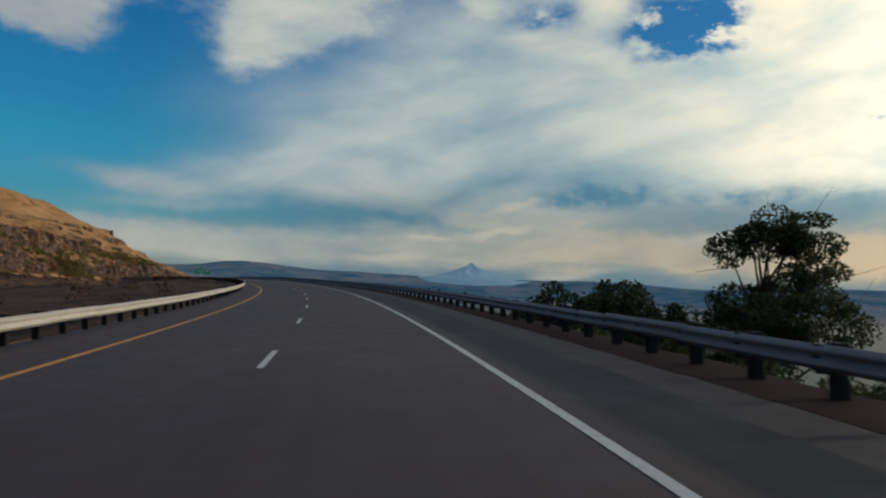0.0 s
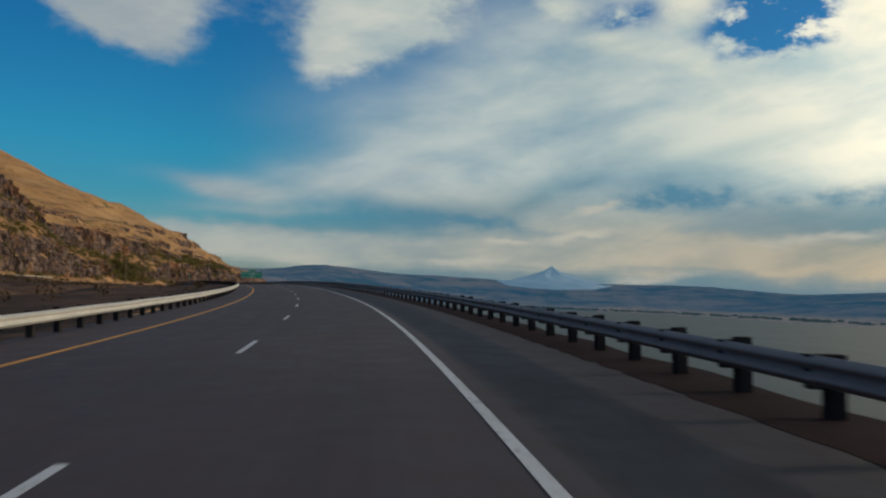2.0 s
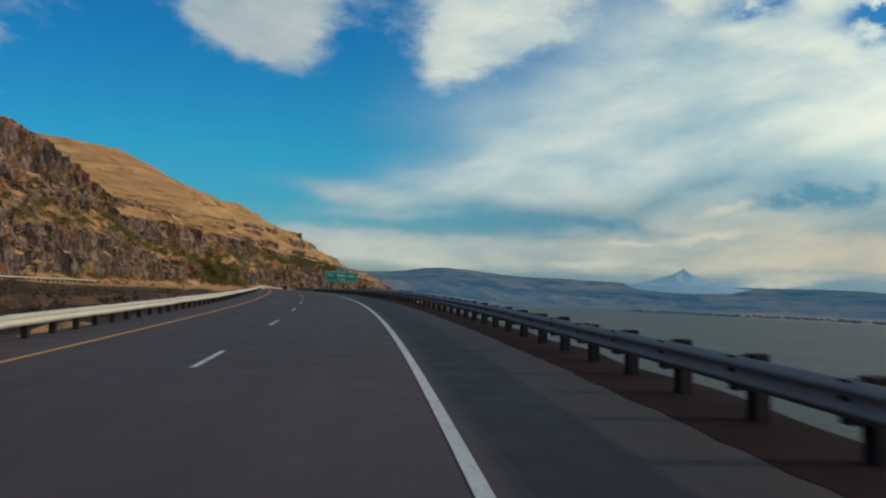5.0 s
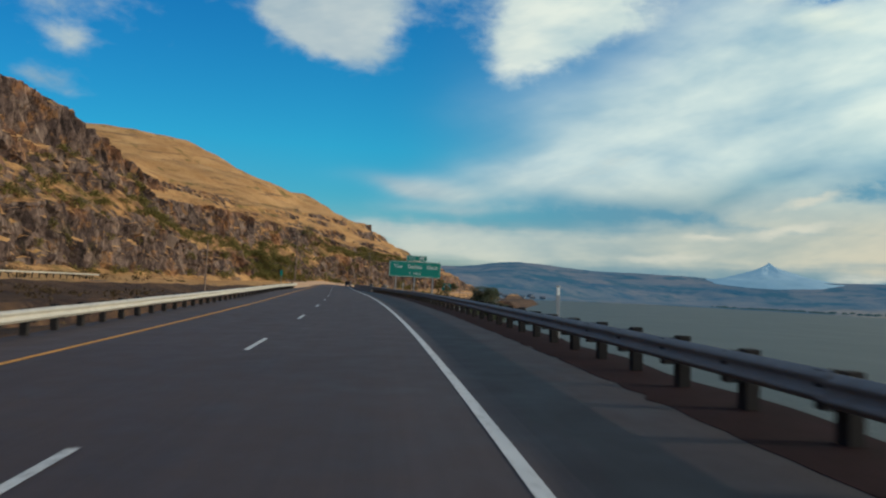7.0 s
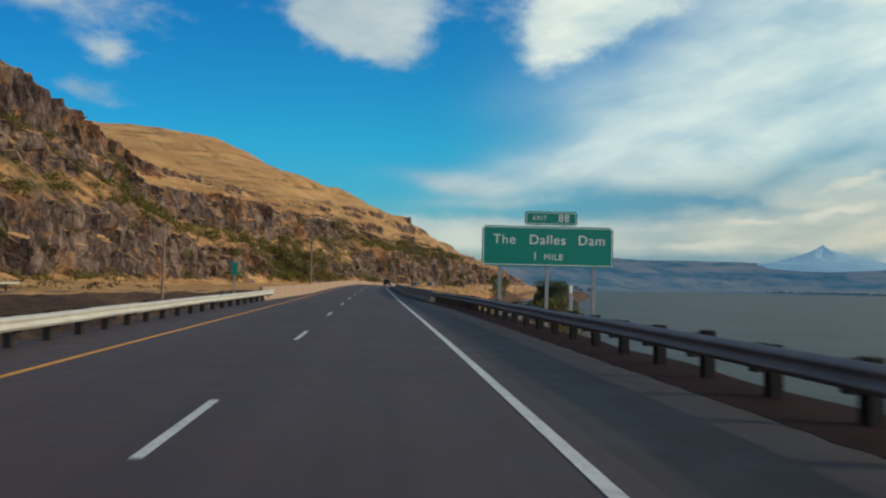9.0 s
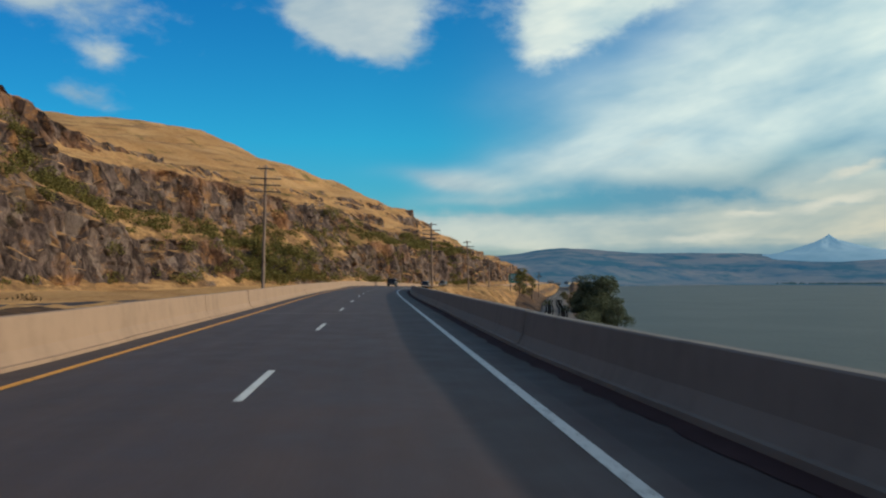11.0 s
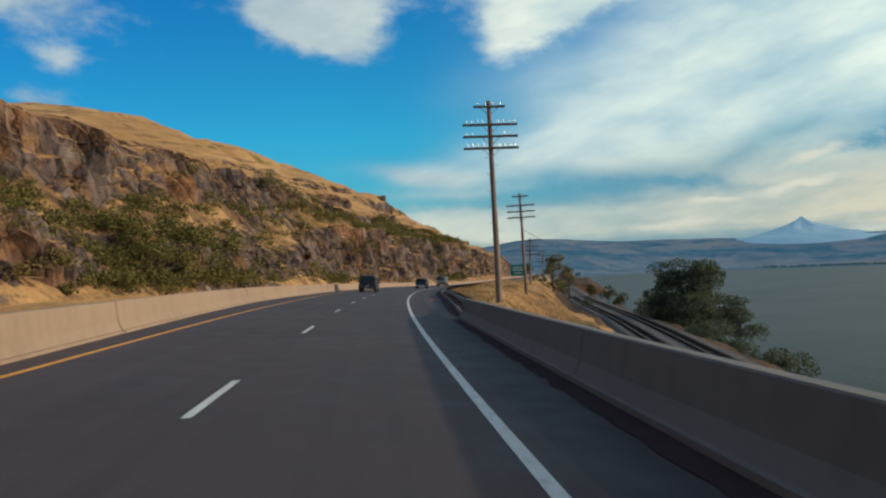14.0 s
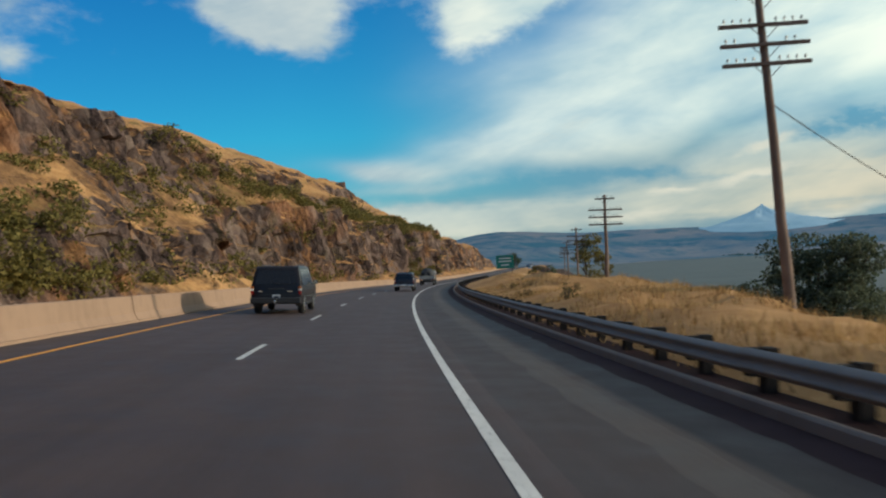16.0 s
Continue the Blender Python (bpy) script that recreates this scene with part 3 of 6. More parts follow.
Z_FINE = spline_through(KNOTS, HEIGHTS)(S_FINE)
B_FINE = np.radians(np.interp(S_FINE, KNOTS, BANKS))


def road_at(s, v, up=0.0, banked=True):
    """The place at s metres along, v metres to the right of the edge line (arrays too)."""
    h, b = np.interp(s, S_FINE, H_FINE), np.interp(s, S_FINE, B_FINE) if banked else 0.0
    x, y, z = np.interp(s, S_FINE, X_FINE), np.interp(s, S_FINE, Y_FINE), np.interp(s, S_FINE, Z_FINE)
    return np.stack(np.broadcast_arrays(x + v * np.cos(h), y - v * np.sin(h), z + v * np.sin(b) + up), -1)


def road_pose(s, v, up=0.0, turn=0.0):
    """A pose on the road: y along it, x to the right."""
    x, y, z = road_at(s, v, up)
    h, b = float(np.interp(s, S_FINE, H_FINE)), float(np.interp(s, S_FINE, B_FINE))
    return Matrix.Translation((x, y, z)) @ Matrix.Rotation(-h + radians(turn), 4, "Z") @ Matrix.Rotation(-b, 4, "Y")


# ---- ground: embankment, median, cliffs and hills as one sheet ----
TRACK = spline_through([-200, 60, 200, 300, 395, 471, 522, 575, 798, 1160, 1500], [-10, -62, -98, -129, -160, -183, -199, -217, -285, -398, -505])
TRACK_Z = 6.0


def track_gap(x, y):
    """Metres from the railway's middle line."""
    slope = (TRACK(y + 2) - TRACK(y - 2)) / 4
    return np.abs(x - TRACK(y)) / np.sqrt(1 + slope**2)


TOE = ([-100, 100, 230, 327, 396, 430, 470, 514, 567, 635, 774, 911, 1100, 1320], [-240, -190, -131, -93, -71, -61, -52, -38, -27, -25, -24, -23.5, -24, -30])
# heights over the cliff's foot of each step of the basalt: top of the low cliff, foot and top of the middle cliff, foot and top of the rim
STRATA_S = [-100, 230, 396, 430, 465, 490, 510, 545, 575, 605, 640, 720, 911, 1050, 1200, 1320]
STRATA = ([19.0, 19.0, 17.0, 15.5, 12.5, 10.0, 9.5, 8.0, 9.5, 16.0, 15.7, 17.5, 17.8, 15.8, 12.1, 12.0],
          [32.0, 32.0, 29.5, 26.0, 23.5, 19.5, 16.5, 17.5, 18.5, 21.5, 20.4, 20.9, 21.3, 19.1, 14.4, 15.0],
          [48.0, 47.0, 41.0, 36.5, 32.0, 29.0, 27.5, 27.0, 27.0, 28.5, 26.9, 27.0, 26.3, 24.2, 18.2, 20.0],
          [56.0, 55.0, 47.0, 41.0, 35.5, 33.0, 32.0, 30.0, 30.0, 31.0, 29.6, 29.7, 28.9, 26.7, 20.5, 22.0],
          [80.0, 78.0, 67.0, 60.5, 47.3, 42.2, 34.0, 33.0, 32.2, 33.2, 35.2, 36.7, 31.1, 29.4, 23.5, 26.0])
FLANK = ([-100, 396, 500, 600, 700, 800, 900, 1053, 1320], [0.32, 0.33, 0.33, 0.35, 0.38, 0.41, 0.47, 0.31, 0.32])
HILL = ([-100, 300, 396, 500, 600, 678, 760, 816, 930, 1053, 1161, 1240, 1320], [55.8, 56.9, 59.1, 63.5, 70.8, 79.7, 88.8, 96.8, 102.7, 98.8, 98.5, 99.4, 100.9])
OPP = ([-100, 100, 200, 300, 396, 450, 520, 1320], [-150, -125, -100, -74, -42, -25, -16.2, -16.2])
RIGHT_EDGE = ([-100, 60, 110, 210, 270, 300, 318, 340, 380, 437, 441, 450, 468, 1320], [2.95, 2.85, 2.7, 2.4, 2.65, 2.35, 2.4, 1.5, 1.5, 2.2, 2.7, 3.1, 3.5, 3.6])
MOUND = ([-100, 440, 456, 470, 484, 495, 520, 560, 640, 1320], [5.8, 5.8, 6.3, 7.8, 11.0, 14, 17, 20, 24, 24])
LEFT_EDGE = ([-100, 300, 330, 420, 450, 1320], [-9.9, -9.9, -8.5, -8.5, -10.0, -10.0])


def ground_columns(s):
    """The cross-section at s: arrays of v and z, from the river over the road to the hill."""
    zr = float(np.interp(s, S_FINE, Z_FINE))
    toe, hill, shoulder, opp = (np.interp(s, *t) for t in (TOE, HILL, FLANK, OPP))
    bank = float(np.interp(s, S_FINE, B_FINE))
    low = float(np.interp(s, [300, 340, 470, 520], [0, 1.5, 1.5, 0.5]))
    late = np.clip((s - 425) / 25, 0, 1)
    # to the right
    re = float(np.interp(s, *RIGHT_EDGE))
    early = [(230, -4), (120, -4), (60, -3.5), (36, -2.5), (27, -0.6), (23, 0.6), (19, 1.8), (14, zr * 0.40), (9.5, zr * 0.64), (re + 2.6, zr - 2.4), (re + 1.25, zr - 0.75), (re + 0.25, zr + re * bank - 0.12)]
    e = float(np.interp(s, *MOUND))
    after = [(230, -4), (160, -4), (110, -3.5), (90, -2.5), (74, -2.2), (66, -1.8), (60, -1.4), (54, -0.6), (49, 1.2), (45, 4.4), (42, 6.0), (max(34, e + 9), 6.2), (e + 4.5, zr - 4.5), (e, zr - 0.6), (re + 0.75 * (e - re), zr + 0.2), (re + 0.3 * (e - re), zr + 0.25), (re + 0.25, zr + re * bank - 0.12)]
    rv = np.array([230, 160, 120, 90, 74, 66, 60, 54, 50, 46, 42, 39, 36, 33.5, 31, 29, 27, 25.5, 24, 22.5, 21, 19.5, 18, 16.5, 15, 13.5, 12, 10.5, 9.3, 8.2, 7.2, 6.2, 5.2, re + 0.25])
    ze = np.interp(-rv, [-a for a, _ in early], [b for _, b in early])
    za = np.interp(-rv, [-a for a, _ in after], [b for _, b in after])
    rz = ze * (1 - late) + za * late
    # beneath the road
    le = float(np.interp(s, *LEFT_EDGE))
    mv = np.array([re - 0.3, -3.5, le + 0.3])
    mz = zr + mv * bank - 0.35
    # median, the other carriageway, and the verge to the cliff's foot
    wide = max(abs(opp - le) - 6.0, 1.2)
    fr = np.linspace(0, 1, 22)
    lv = np.concatenate([[le - 0.25], le - 0.25 - fr[1:] * (wide - 0.5)])
    dip = np.sin(np.pi * fr) * min(2.2, wide * 0.06)
    lz = (zr + le * bank - 0.12) * (1 - fr) + (zr + 0.35 - low) * fr - dip
    ov = np.array([opp + 5.3, opp + 5.0, opp, opp - 5.0, opp - 5.3])
    oz = np.array([zr + 0.1, zr - 0.05, zr - 0.05, zr - 0.05, zr + 0.1]) - low
    vv = np.linspace(opp - 6.0, min(toe, opp - 7.0), 8)
    vz = np.linspace(zr + 0.1, zr + 1.2, 8) - low
    foot = vv[-1]
    # the tiers of the cliff and the hill above
    w = np.concatenate([np.linspace(0.4, 3.0, 5), np.linspace(3.2, 7.6, 22), np.linspace(8.2, 19, 15), np.linspace(19.3, 24.5, 22), np.linspace(25.3, 38, 12), np.linspace(38.3, 41.5, 8), np.linspace(43, 90, 32), np.linspace(96, 460, 34)])
    levels = [float(np.interp(s, STRATA_S, q)) for q in STRATA]
    ends = min(1.0, max(0.0, (1316 - s) / 260)) ** 0.8
    levels = [q * ends for q in levels]
    levels[0] *= 1.0 + 0.18 * fbm(s * 0.012, 3.3, 50.0, 2)
    lip = levels[-1]
    back = max(hill * ends, lip)
    ww = np.array([q + (5.5 * fbm(s * 0.016, q * 0.03, 40.0, 3) + 1.6 * fbm(s * 0.06, q * 0.06, 44.0, 3)) * min(1.0, q / 8.0) for q in w])
    # thin broken ledges of rock across the grass slope above the rim
    up = [lip + shoulder * (back - lip) * f for f in (0.42, 0.80)]
    ledge = [max(0.0, a * (0.5 + fbm(s * 0.011, 8.0, k, 2))) for k, a in ((70.0, 7.5), (74.0, 6.5))]
    hz = np.interp(ww, [0, 3.0, 7.2, 19, 24, 38, 41.2, 60, 62.5, 80, 82.5, 96, 190, 300, 460],
                   [0, 2.0, *levels, up[0] - ledge[0] / 2, up[0] + ledge[0] / 2, up[1] - ledge[1] / 2, up[1] + ledge[1] / 2, lip + shoulder * (back - lip), back, back * 1.03, back * 1.04]) + zr + 1.2 - low
    v = np.concatenate([rv, mv, lv, ov, vv, foot - w])
    z = np.concatenate([rz, mz, lz, oz, vz, hz])
    kind = np.concatenate([np.zeros(len(rv)), np.full(3, 1), np.full(len(lv), 2), np.full(5, 3), np.full(8, 4), np.full(len(w), 5)])
    return v, z, kind, np.concatenate([np.zeros(len(v) - len(w)), w])


rows_s = np.concatenate([np.arange(-79, 240, 5.0), np.arange(240, 360, 2.0), np.arange(360, 420, 1.0), np.arange(420, 660, 0.7), np.arange(660, 760, 1.0), np.arange(760, 950, 2.0), np.arange(950, 1316, 6.0)])
cols = [ground_columns(s) for s in rows_s]
GV, GZ, GK, GW = (np.array([c[i] for c in cols]) for i in range(4))
GS = np.repeat(rows_s[:, None], GV.shape[1], 1)
rise = np.abs(np.gradient(GZ, axis=1)) / np.maximum(np.abs(np.gradient(GV, axis=1)), 0.05)
GST = np.clip((rise - 0.75) / 0.9, 0.0, 1.0) * (GK == 5)
for i in range(GS.shape[0]):
    for j in range(GS.shape[1]):
        s, v, k, w = GS[i, j], GV[i, j], GK[i, j], GW[i, j]
        if k == 5:
            # basalt: upright blocks of uneven depth and height, ledges and gullies
            a = fbm(s * 0.018, w * 0.012, 4.0, 3)
            gully = fbm(s * 0.05, 1.0, 9.0, 4)
            steep = GST[i, j]
            fade = min(1.0, w / 3.0)
            sw = s + 1.6 * fbm(s * 0.2, w * 0.15, 12.0, 2)
            high = GZ[i, j] * 0.20
            blk = noise.cell(Vector((sw * 0.36, math.floor(high + noise.cell(Vector((sw * 0.36, 7.5, 0.5)))), 3.5)))
            thin = noise.cell(Vector((sw * 0.85 + 40, math.floor(high * 1.7), 8.5)))
            crack = abs(fbm(s * 0.5, w * 0.03, 2.0, 3))
            GV[i, j] += fade * (a * 4.5 + gully * 3.4 * (steep + 0.2)) + steep * fade * (blk * 1.5 + thin * 0.6 + crack * 1.3)
            GZ[i, j] += fade * (a * 1.5 + fbm(s * 0.07, w * 0.11, 5.0, 4) * (1.6 if steep > 0.5 else 1.0) + fbm(s * 0.5, w * 0.5, 6.0, 3) * 0.45 + steep * thin * 0.5)
            if w > 60:
                GZ[i, j] += fbm(s * 0.009, w * 0.011, 15.0, 3) * 8.0 * min(1, (w - 60) / 60)
        elif k in (2, 4):
            GZ[i, j] += fbm(s * 0.12, v * 0.2, 1.0, 4) * 0.35
        elif k == 0 and v > 5.5:
            GZ[i, j] += fbm(s * 0.1, v * 0.14, 3.0, 4) * min(1.0, (v - 5) * 0.2) * (0.9 if v < 40 else 0.5)
P = road_at(GS, GV, 0.0, False)
P[..., 2] = GZ
gap = track_gap(P[..., 0], P[..., 1])
cut = TRACK_Z - 0.35 + np.maximum(gap - 6.5, 0) * 1.6
carve = (GK != 5) & (GV > -80)
P[..., 2] = np.where(carve, np.minimum(P[..., 2], cut), P[..., 2])
span = np.clip((GS - 318) / 10, 0, 1) * np.clip((436 - GS) / 10, 0, 1)
under = np.clip((GV + 22) / 10, 0, 1) * (GK != 5)
P[..., 2] = np.minimum(P[..., 2], P[..., 2] * (1 - span * under) + np.maximum(5.6 - np.maximum(GV - 30, 0) * 0.55, -3.0) * span * under)
# past the bridge the bank falls from the railway to the water
lean = (TRACK(P[..., 1] + 2) - TRACK(P[..., 1] - 2)) / 4
beside = (P[..., 0] - TRACK(P[..., 1])) / np.sqrt(1 + lean**2)
fall = np.maximum(5.3 - (beside - 6.5) * 0.62, -4.0)
P[..., 2] = np.where((GK == 0) & (GS > 340) & (GS < 900) & (GV > 9) & (beside > 6.5), np.minimum(P[..., 2], fall), P[..., 2])
GROUND = P
dark = ((GK == 2) & (GS < 420) & (GV > np.interp(GS, *OPP) + np.interp(GS, [300, 340, 420], [14, 10, 7]))) | ((GK == 0) & (GS > 425) & (GV > 25))
ground = grid_mesh("ground", P[:, ::-1], [M_LAND, M_RUBBLE], True, dark[:-1, ::-1][:, 1:])
ground.data.polygons.foreach_set("use_smooth", (GST[:-1, ::-1][:, 1:] < 0.35).reshape(-1))
tagged(ground, "dry tan grass slopes under dark brown basalt cliffs", "ground", "", "structure")


# the smooth round knoll far behind the rim
ka, kb = np.meshgrid(np.linspace(-560, 460, 80), np.linspace(-420, 420, 70), indexing="ij")
far_out = np.sqrt((ka / 189) ** 2 + (kb / 125) ** 2)
kz = np.where(far_out < 1, 198 - 16 * far_out**2, 182 - 83 * (far_out - 1))
for i in range(ka.shape[0]):
    for j in range(ka.shape[1]):
        kz[i, j] += 5.0 * fbm(ka[i, j] * 0.008, kb[i, j] * 0.008, 33.0, 4) + 1.2 * fbm(ka[i, j] * 0.05, kb[i, j] * 0.05, 35.0, 3)
knoll = grid_mesh("hill", np.stack([-930 + 0.9 * ka - 0.43 * kb, 876 + 0.43 * ka + 0.9 * kb, kz], -1)[::-1], M_LAND)
tagged(knoll, "rounded hill of dry golden grass behind the cliffs", "hill", "", "structure")


# ---- river and far land ----
n = 96
ring = [(-100 + 4650 * math.cos(2 * math.pi * k / n), 250 + 4650 * math.sin(2 * math.pi * k / n), 0.0) for k in range(n)]
river = link_mesh("water", [(-100, 250, 0.0)] + ring, [(0, 1 + k, 1 + (k + 1) % n) for k in range(n)], M_WATER)
tagged(river, "wide grey river with a faintly rippled surface", "river", "", "structure")

SKYLINE = spline_through([-180, -140, -100, -60, -40, -25.5, -21, -18, -15, -13, -9, -5, 0, 5, 8, 13, 17, 22, 30, 50, 80, 120, 150, 180],
                         [2.5, 2.5, 2.4, 2.2, 2.0, 1.75, 1.85, 2.25, 2.1, 1.9, 1.85, 1.75, 1.65, 1.65, 1.7, 1.6, 1.4, 1.75, 1.8, 2.0, 2.0, 2.2, 2.4, 2.5])
SHORE = spline_through([-180, -60, -26, -20, -14, -8, -3, 2, 8, 14, 20, 30, 45, 70, 100, 180], [1500, 1500, 1250, 1350, 1800, 2300, 2400, 2300, 2200, 1900, 1450, 1200, 1150, 1200, 1500, 1500])
az = np.concatenate([np.arange(-180, -40, 2.0), np.arange(-40, 45, 0.3), np.arange(45, 180.1, 2.0)])
t = np.linspace(0, 1, 44)
A, T = np.meshgrid(az, t, indexing="ij")
R0 = SHORE(A)
RR = R0 + (4100 - R0) * T
SK = 15.5 + 4100 * np.tan(np.radians(SKYLINE(A)))
Zf = np.zeros_like(RR)
for i in range(RR.shape[0]):
    for j in range(RR.shape[1]):
        x, y = RR[i, j] * math.sin(radians(A[i, j])), RR[i, j] * math.cos(radians(A[i, j]))
        f1 = fbm(x * 0.0016, y * 0.0016, 3.0, 5)
        tt = T[i, j]
        flat = math.exp(-((A[i, j] - 13) / 9) ** 2)
        front = (1 - 0.8 * flat) * 34 * math.exp(-((tt - 0.42) / 0.13) ** 2) * (0.7 + 0.9 * max(0, f1 + 0.3)) + 24 * math.exp(-((tt - 0.66) / 0.1) ** 2)
        rise = max(0.0, (tt - 0.12 - 0.22 * flat) / (0.88 - 0.22 * flat))
        Zf[i, j] = -1.5 + 3.5 * min(1, tt / 0.02) + front * 0.75 + (SK[i, j] - 2) * rise**1.7 + f1 * 13 * min(1, tt * 2.2) * (1 - tt * 0.6) * (1 - 0.7 * flat * (tt < 0.4)) + flat * 9 * min(1, tt * 4)
far = np.stack([-100 + RR * np.sin(np.radians(A)), 230 + RR * np.cos(np.radians(A)), Zf], -1)
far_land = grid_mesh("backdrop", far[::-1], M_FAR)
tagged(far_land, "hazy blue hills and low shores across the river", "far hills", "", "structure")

# the snow peak far behind
PX, PY, PH = -100.0, 4560.0, 15.5 + 4330 * math.tan(radians(3.0))
FOOT = 15.5 + 4330 * math.tan(radians(1.52))
rr = np.concatenate([np.linspace(0, 80, 14), np.linspace(92, 620, 26)])
aa = np.linspace(0, 2 * math.pi, 97)
RA, RB = np.meshgrid(aa, rr, indexing="ij")
Zp = np.zeros_like(RA)
for i in range(RA.shape[0]):
    for j in range(RA.shape[1]):
        a, r = RA[i, j], RB[i, j]
        ridge = fbm(math.cos(a) * 1.8, math.sin(a) * 1.8, r * 0.006, 5)
        reach = 430 * (1 + 0.12 * math.cos(a - 0.3))
        k = max(0.0, 1 - r / reach)
        Zp[i, j] = FOOT + (PH - FOOT) * (0.74 * k**1.5 + 0.26 * math.exp(-r / 45)) - max(0, r - reach) * 0.35 + ridge * 8 * min(1, r / 50)
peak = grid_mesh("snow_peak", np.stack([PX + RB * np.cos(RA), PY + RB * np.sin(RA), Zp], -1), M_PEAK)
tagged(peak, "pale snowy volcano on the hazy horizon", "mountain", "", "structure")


# ---- the carriageway ----
def ribbon(name, s0, s1, v0, v1, up, mat, ds=4.0, thick=0.0, banked=True):
    """A strip of road surface between two offsets (numbers or functions of s)."""
    ss = np.append(np.arange(s0, s1, ds), s1)
    fa = v0 if callable(v0) else (lambda s: v0 + 0 * s)
    fb = v1 if callable(v1) else (lambda s: v1 + 0 * s)
    uu = up(ss) if callable(up) else up
    L, Rr = road_at(ss, fa(ss), uu, banked), road_at(ss, fb(ss), uu, banked)
    rows = [L, Rr]
    if thick:
        rows = [L - (0, 0, thick), L, Rr, Rr - (0, 0, thick), L - (0, 0, thick)]
    ob = grid_mesh(name, np.stack(rows, 1), mat, False)
    # lay out the surface in metres across and along, for the wear in the material
    vs = np.stack([fa(ss), fb(ss)], 1)
    across = vs if not thick else np.stack([vs[:, 0], vs[:, 0], vs[:, 1], vs[:, 1], vs[:, 0]], 1)
    co = np.stack([across, np.repeat(ss[:, None], across.shape[1], 1)], -1).reshape(-1, 2)
    idx = np.empty(len(ob.data.loops), np.int32)
    ob.data.loops.foreach_get("vertex_index", idx)
    ob.data.uv_layers.new(name="metres").data.foreach_set("uv", co[idx].astype(np.float32).reshape(-1))
    return ob


def ragged(q):
    return np.array([0.09 * fbm(a * 1.7, 7.0, 2.0, 4) for a in q])


def between(table):
    return lambda s: np.interp(s, *table)


road = ribbon("road", -79, 1250, lambda q: np.interp(q, *LEFT_EDGE) + 0.6, 0.35, 0.0, M_ROAD, thick=0.3)
tagged(road, "two worn dark asphalt lanes of a highway", "road", "", "structure")
for nm, a, b in (("shoulder", 0.35, between(RIGHT_EDGE)), ("shoulder", between(LEFT_EDGE), lambda q: np.interp(q, *LEFT_EDGE) + 0.6)):
    o = ribbon(nm, -79, 1250, a, b, -0.004, M_SHOULDER, thick=0.28)
    tagged(o, "dark asphalt shoulder with paler patches", "road shoulder", "", "structure")
other = ribbon("road", 40, 1250, lambda s: np.interp(s, *OPP) - 5.0, lambda s: np.interp(s, *OPP) + 5.0, lambda s: 0.12 - np.interp(s, [300, 340, 470, 520], [0, 1.5, 1.5, 0.5]), M_SHOULDER, thick=0.3, banked=False)
tagged(other, "asphalt of the opposite carriageway beyond the median", "road", "", "structure")

edge = ribbon("edge_line", -79, 1250, -0.07, 0.07, 0.006, M_WHITE, ds=2.0)
edge.parent = road
edge["label"] = "solid white edge line"
LANE = ([-80, 110, 215, 275, 340, 380, 432, 482, 560, 1250], [-3.8, -3.7, -3.75, -3.6, -3.5, -3.25, -3.32, -3.6, -3.7, -3.7])
YELLOW = ([-80, 110, 215, 275, 350, 420, 482, 560, 1250], [-7.5, -7.4, -7.4, -7.25, -6.75, -6.9, -7.7, -7.7, -7.7])
yel = ribbon("edge_line", -79, 1250, lambda q: np.interp(q, *YELLOW) - 0.08, lambda q: np.interp(q, *YELLOW) + 0.08, 0.006, M_YELLOW, ds=2.0)
yel.parent = road
yel["label"] = "solid yellow edge line"
for k in range(-6, 90):
    s = 12.19 * k
    s += np.interp(s, [0, 300, 380, 420, 440, 484], [0.9, 0.7, 1.2, 2.0, 3.6, 4.8])
    d = ribbon("lane_dash", s, s + 3.05, lambda q: np.interp(q, *LANE) - 0.06, lambda q: np.interp(q, *LANE) + 0.06, 0.006, M_WHITE, ds=1.6)
    d.parent = road
seam = ribbon("expansion_joint", 352.0, 352.16, -7.3, 0.9, 0.005, M_CONCRETE_SHADE, ds=0.08)
seam.parent = road
for s, v0, v1, ln in ((196, 0.6, 1.35, 40), (236, 0.5, 1.2, 44), (410, 0.4, 0.9, 24)):
    p = ribbon("tar_patch", s, s + ln, lambda q, a=v0: a + 2.2 * ragged(q * 0.3), lambda q, b=v1: b + 2.6 * ragged(q * 0.3 + 40), -0.0025, M_TAR, ds=0.6)
    p.parent = road
    p["label"] = "dark tar patch"

# paler strip paints the sunlight that falls in under the rail
sun_strip = ribbon("painted_sun_strip", 439, 640, lambda q: 1.25 + ragged(q) * 2, lambda q: 1.75 + ragged(q), -0.0025, M_SUN_STRIP, ds=0.5)
sun_strip.parent = road
sun_strip["label"] = "pale strip of sunlight painted on the shoulder"
dirt = ribbon("gutter_dirt", 440, 640, lambda q: np.interp(q, [440, 450, 468, 640], [1.6, 2.0, 2.5, 2.6]) + ragged(q), lambda q: np.interp(q, [437, 450, 468, 640], [1.9, 2.5, 3.0, 3.1]) + 0.01, -0.0025, M_DIRT, ds=0.5)
dirt.parent = road
crack = ribbon("tar_crack", 445.2, 445.34, -7.6, -0.1, 0.003, M_TAR, ds=0.07)
crack.parent = road
crack["label"] = "sealed crack across the lanes"


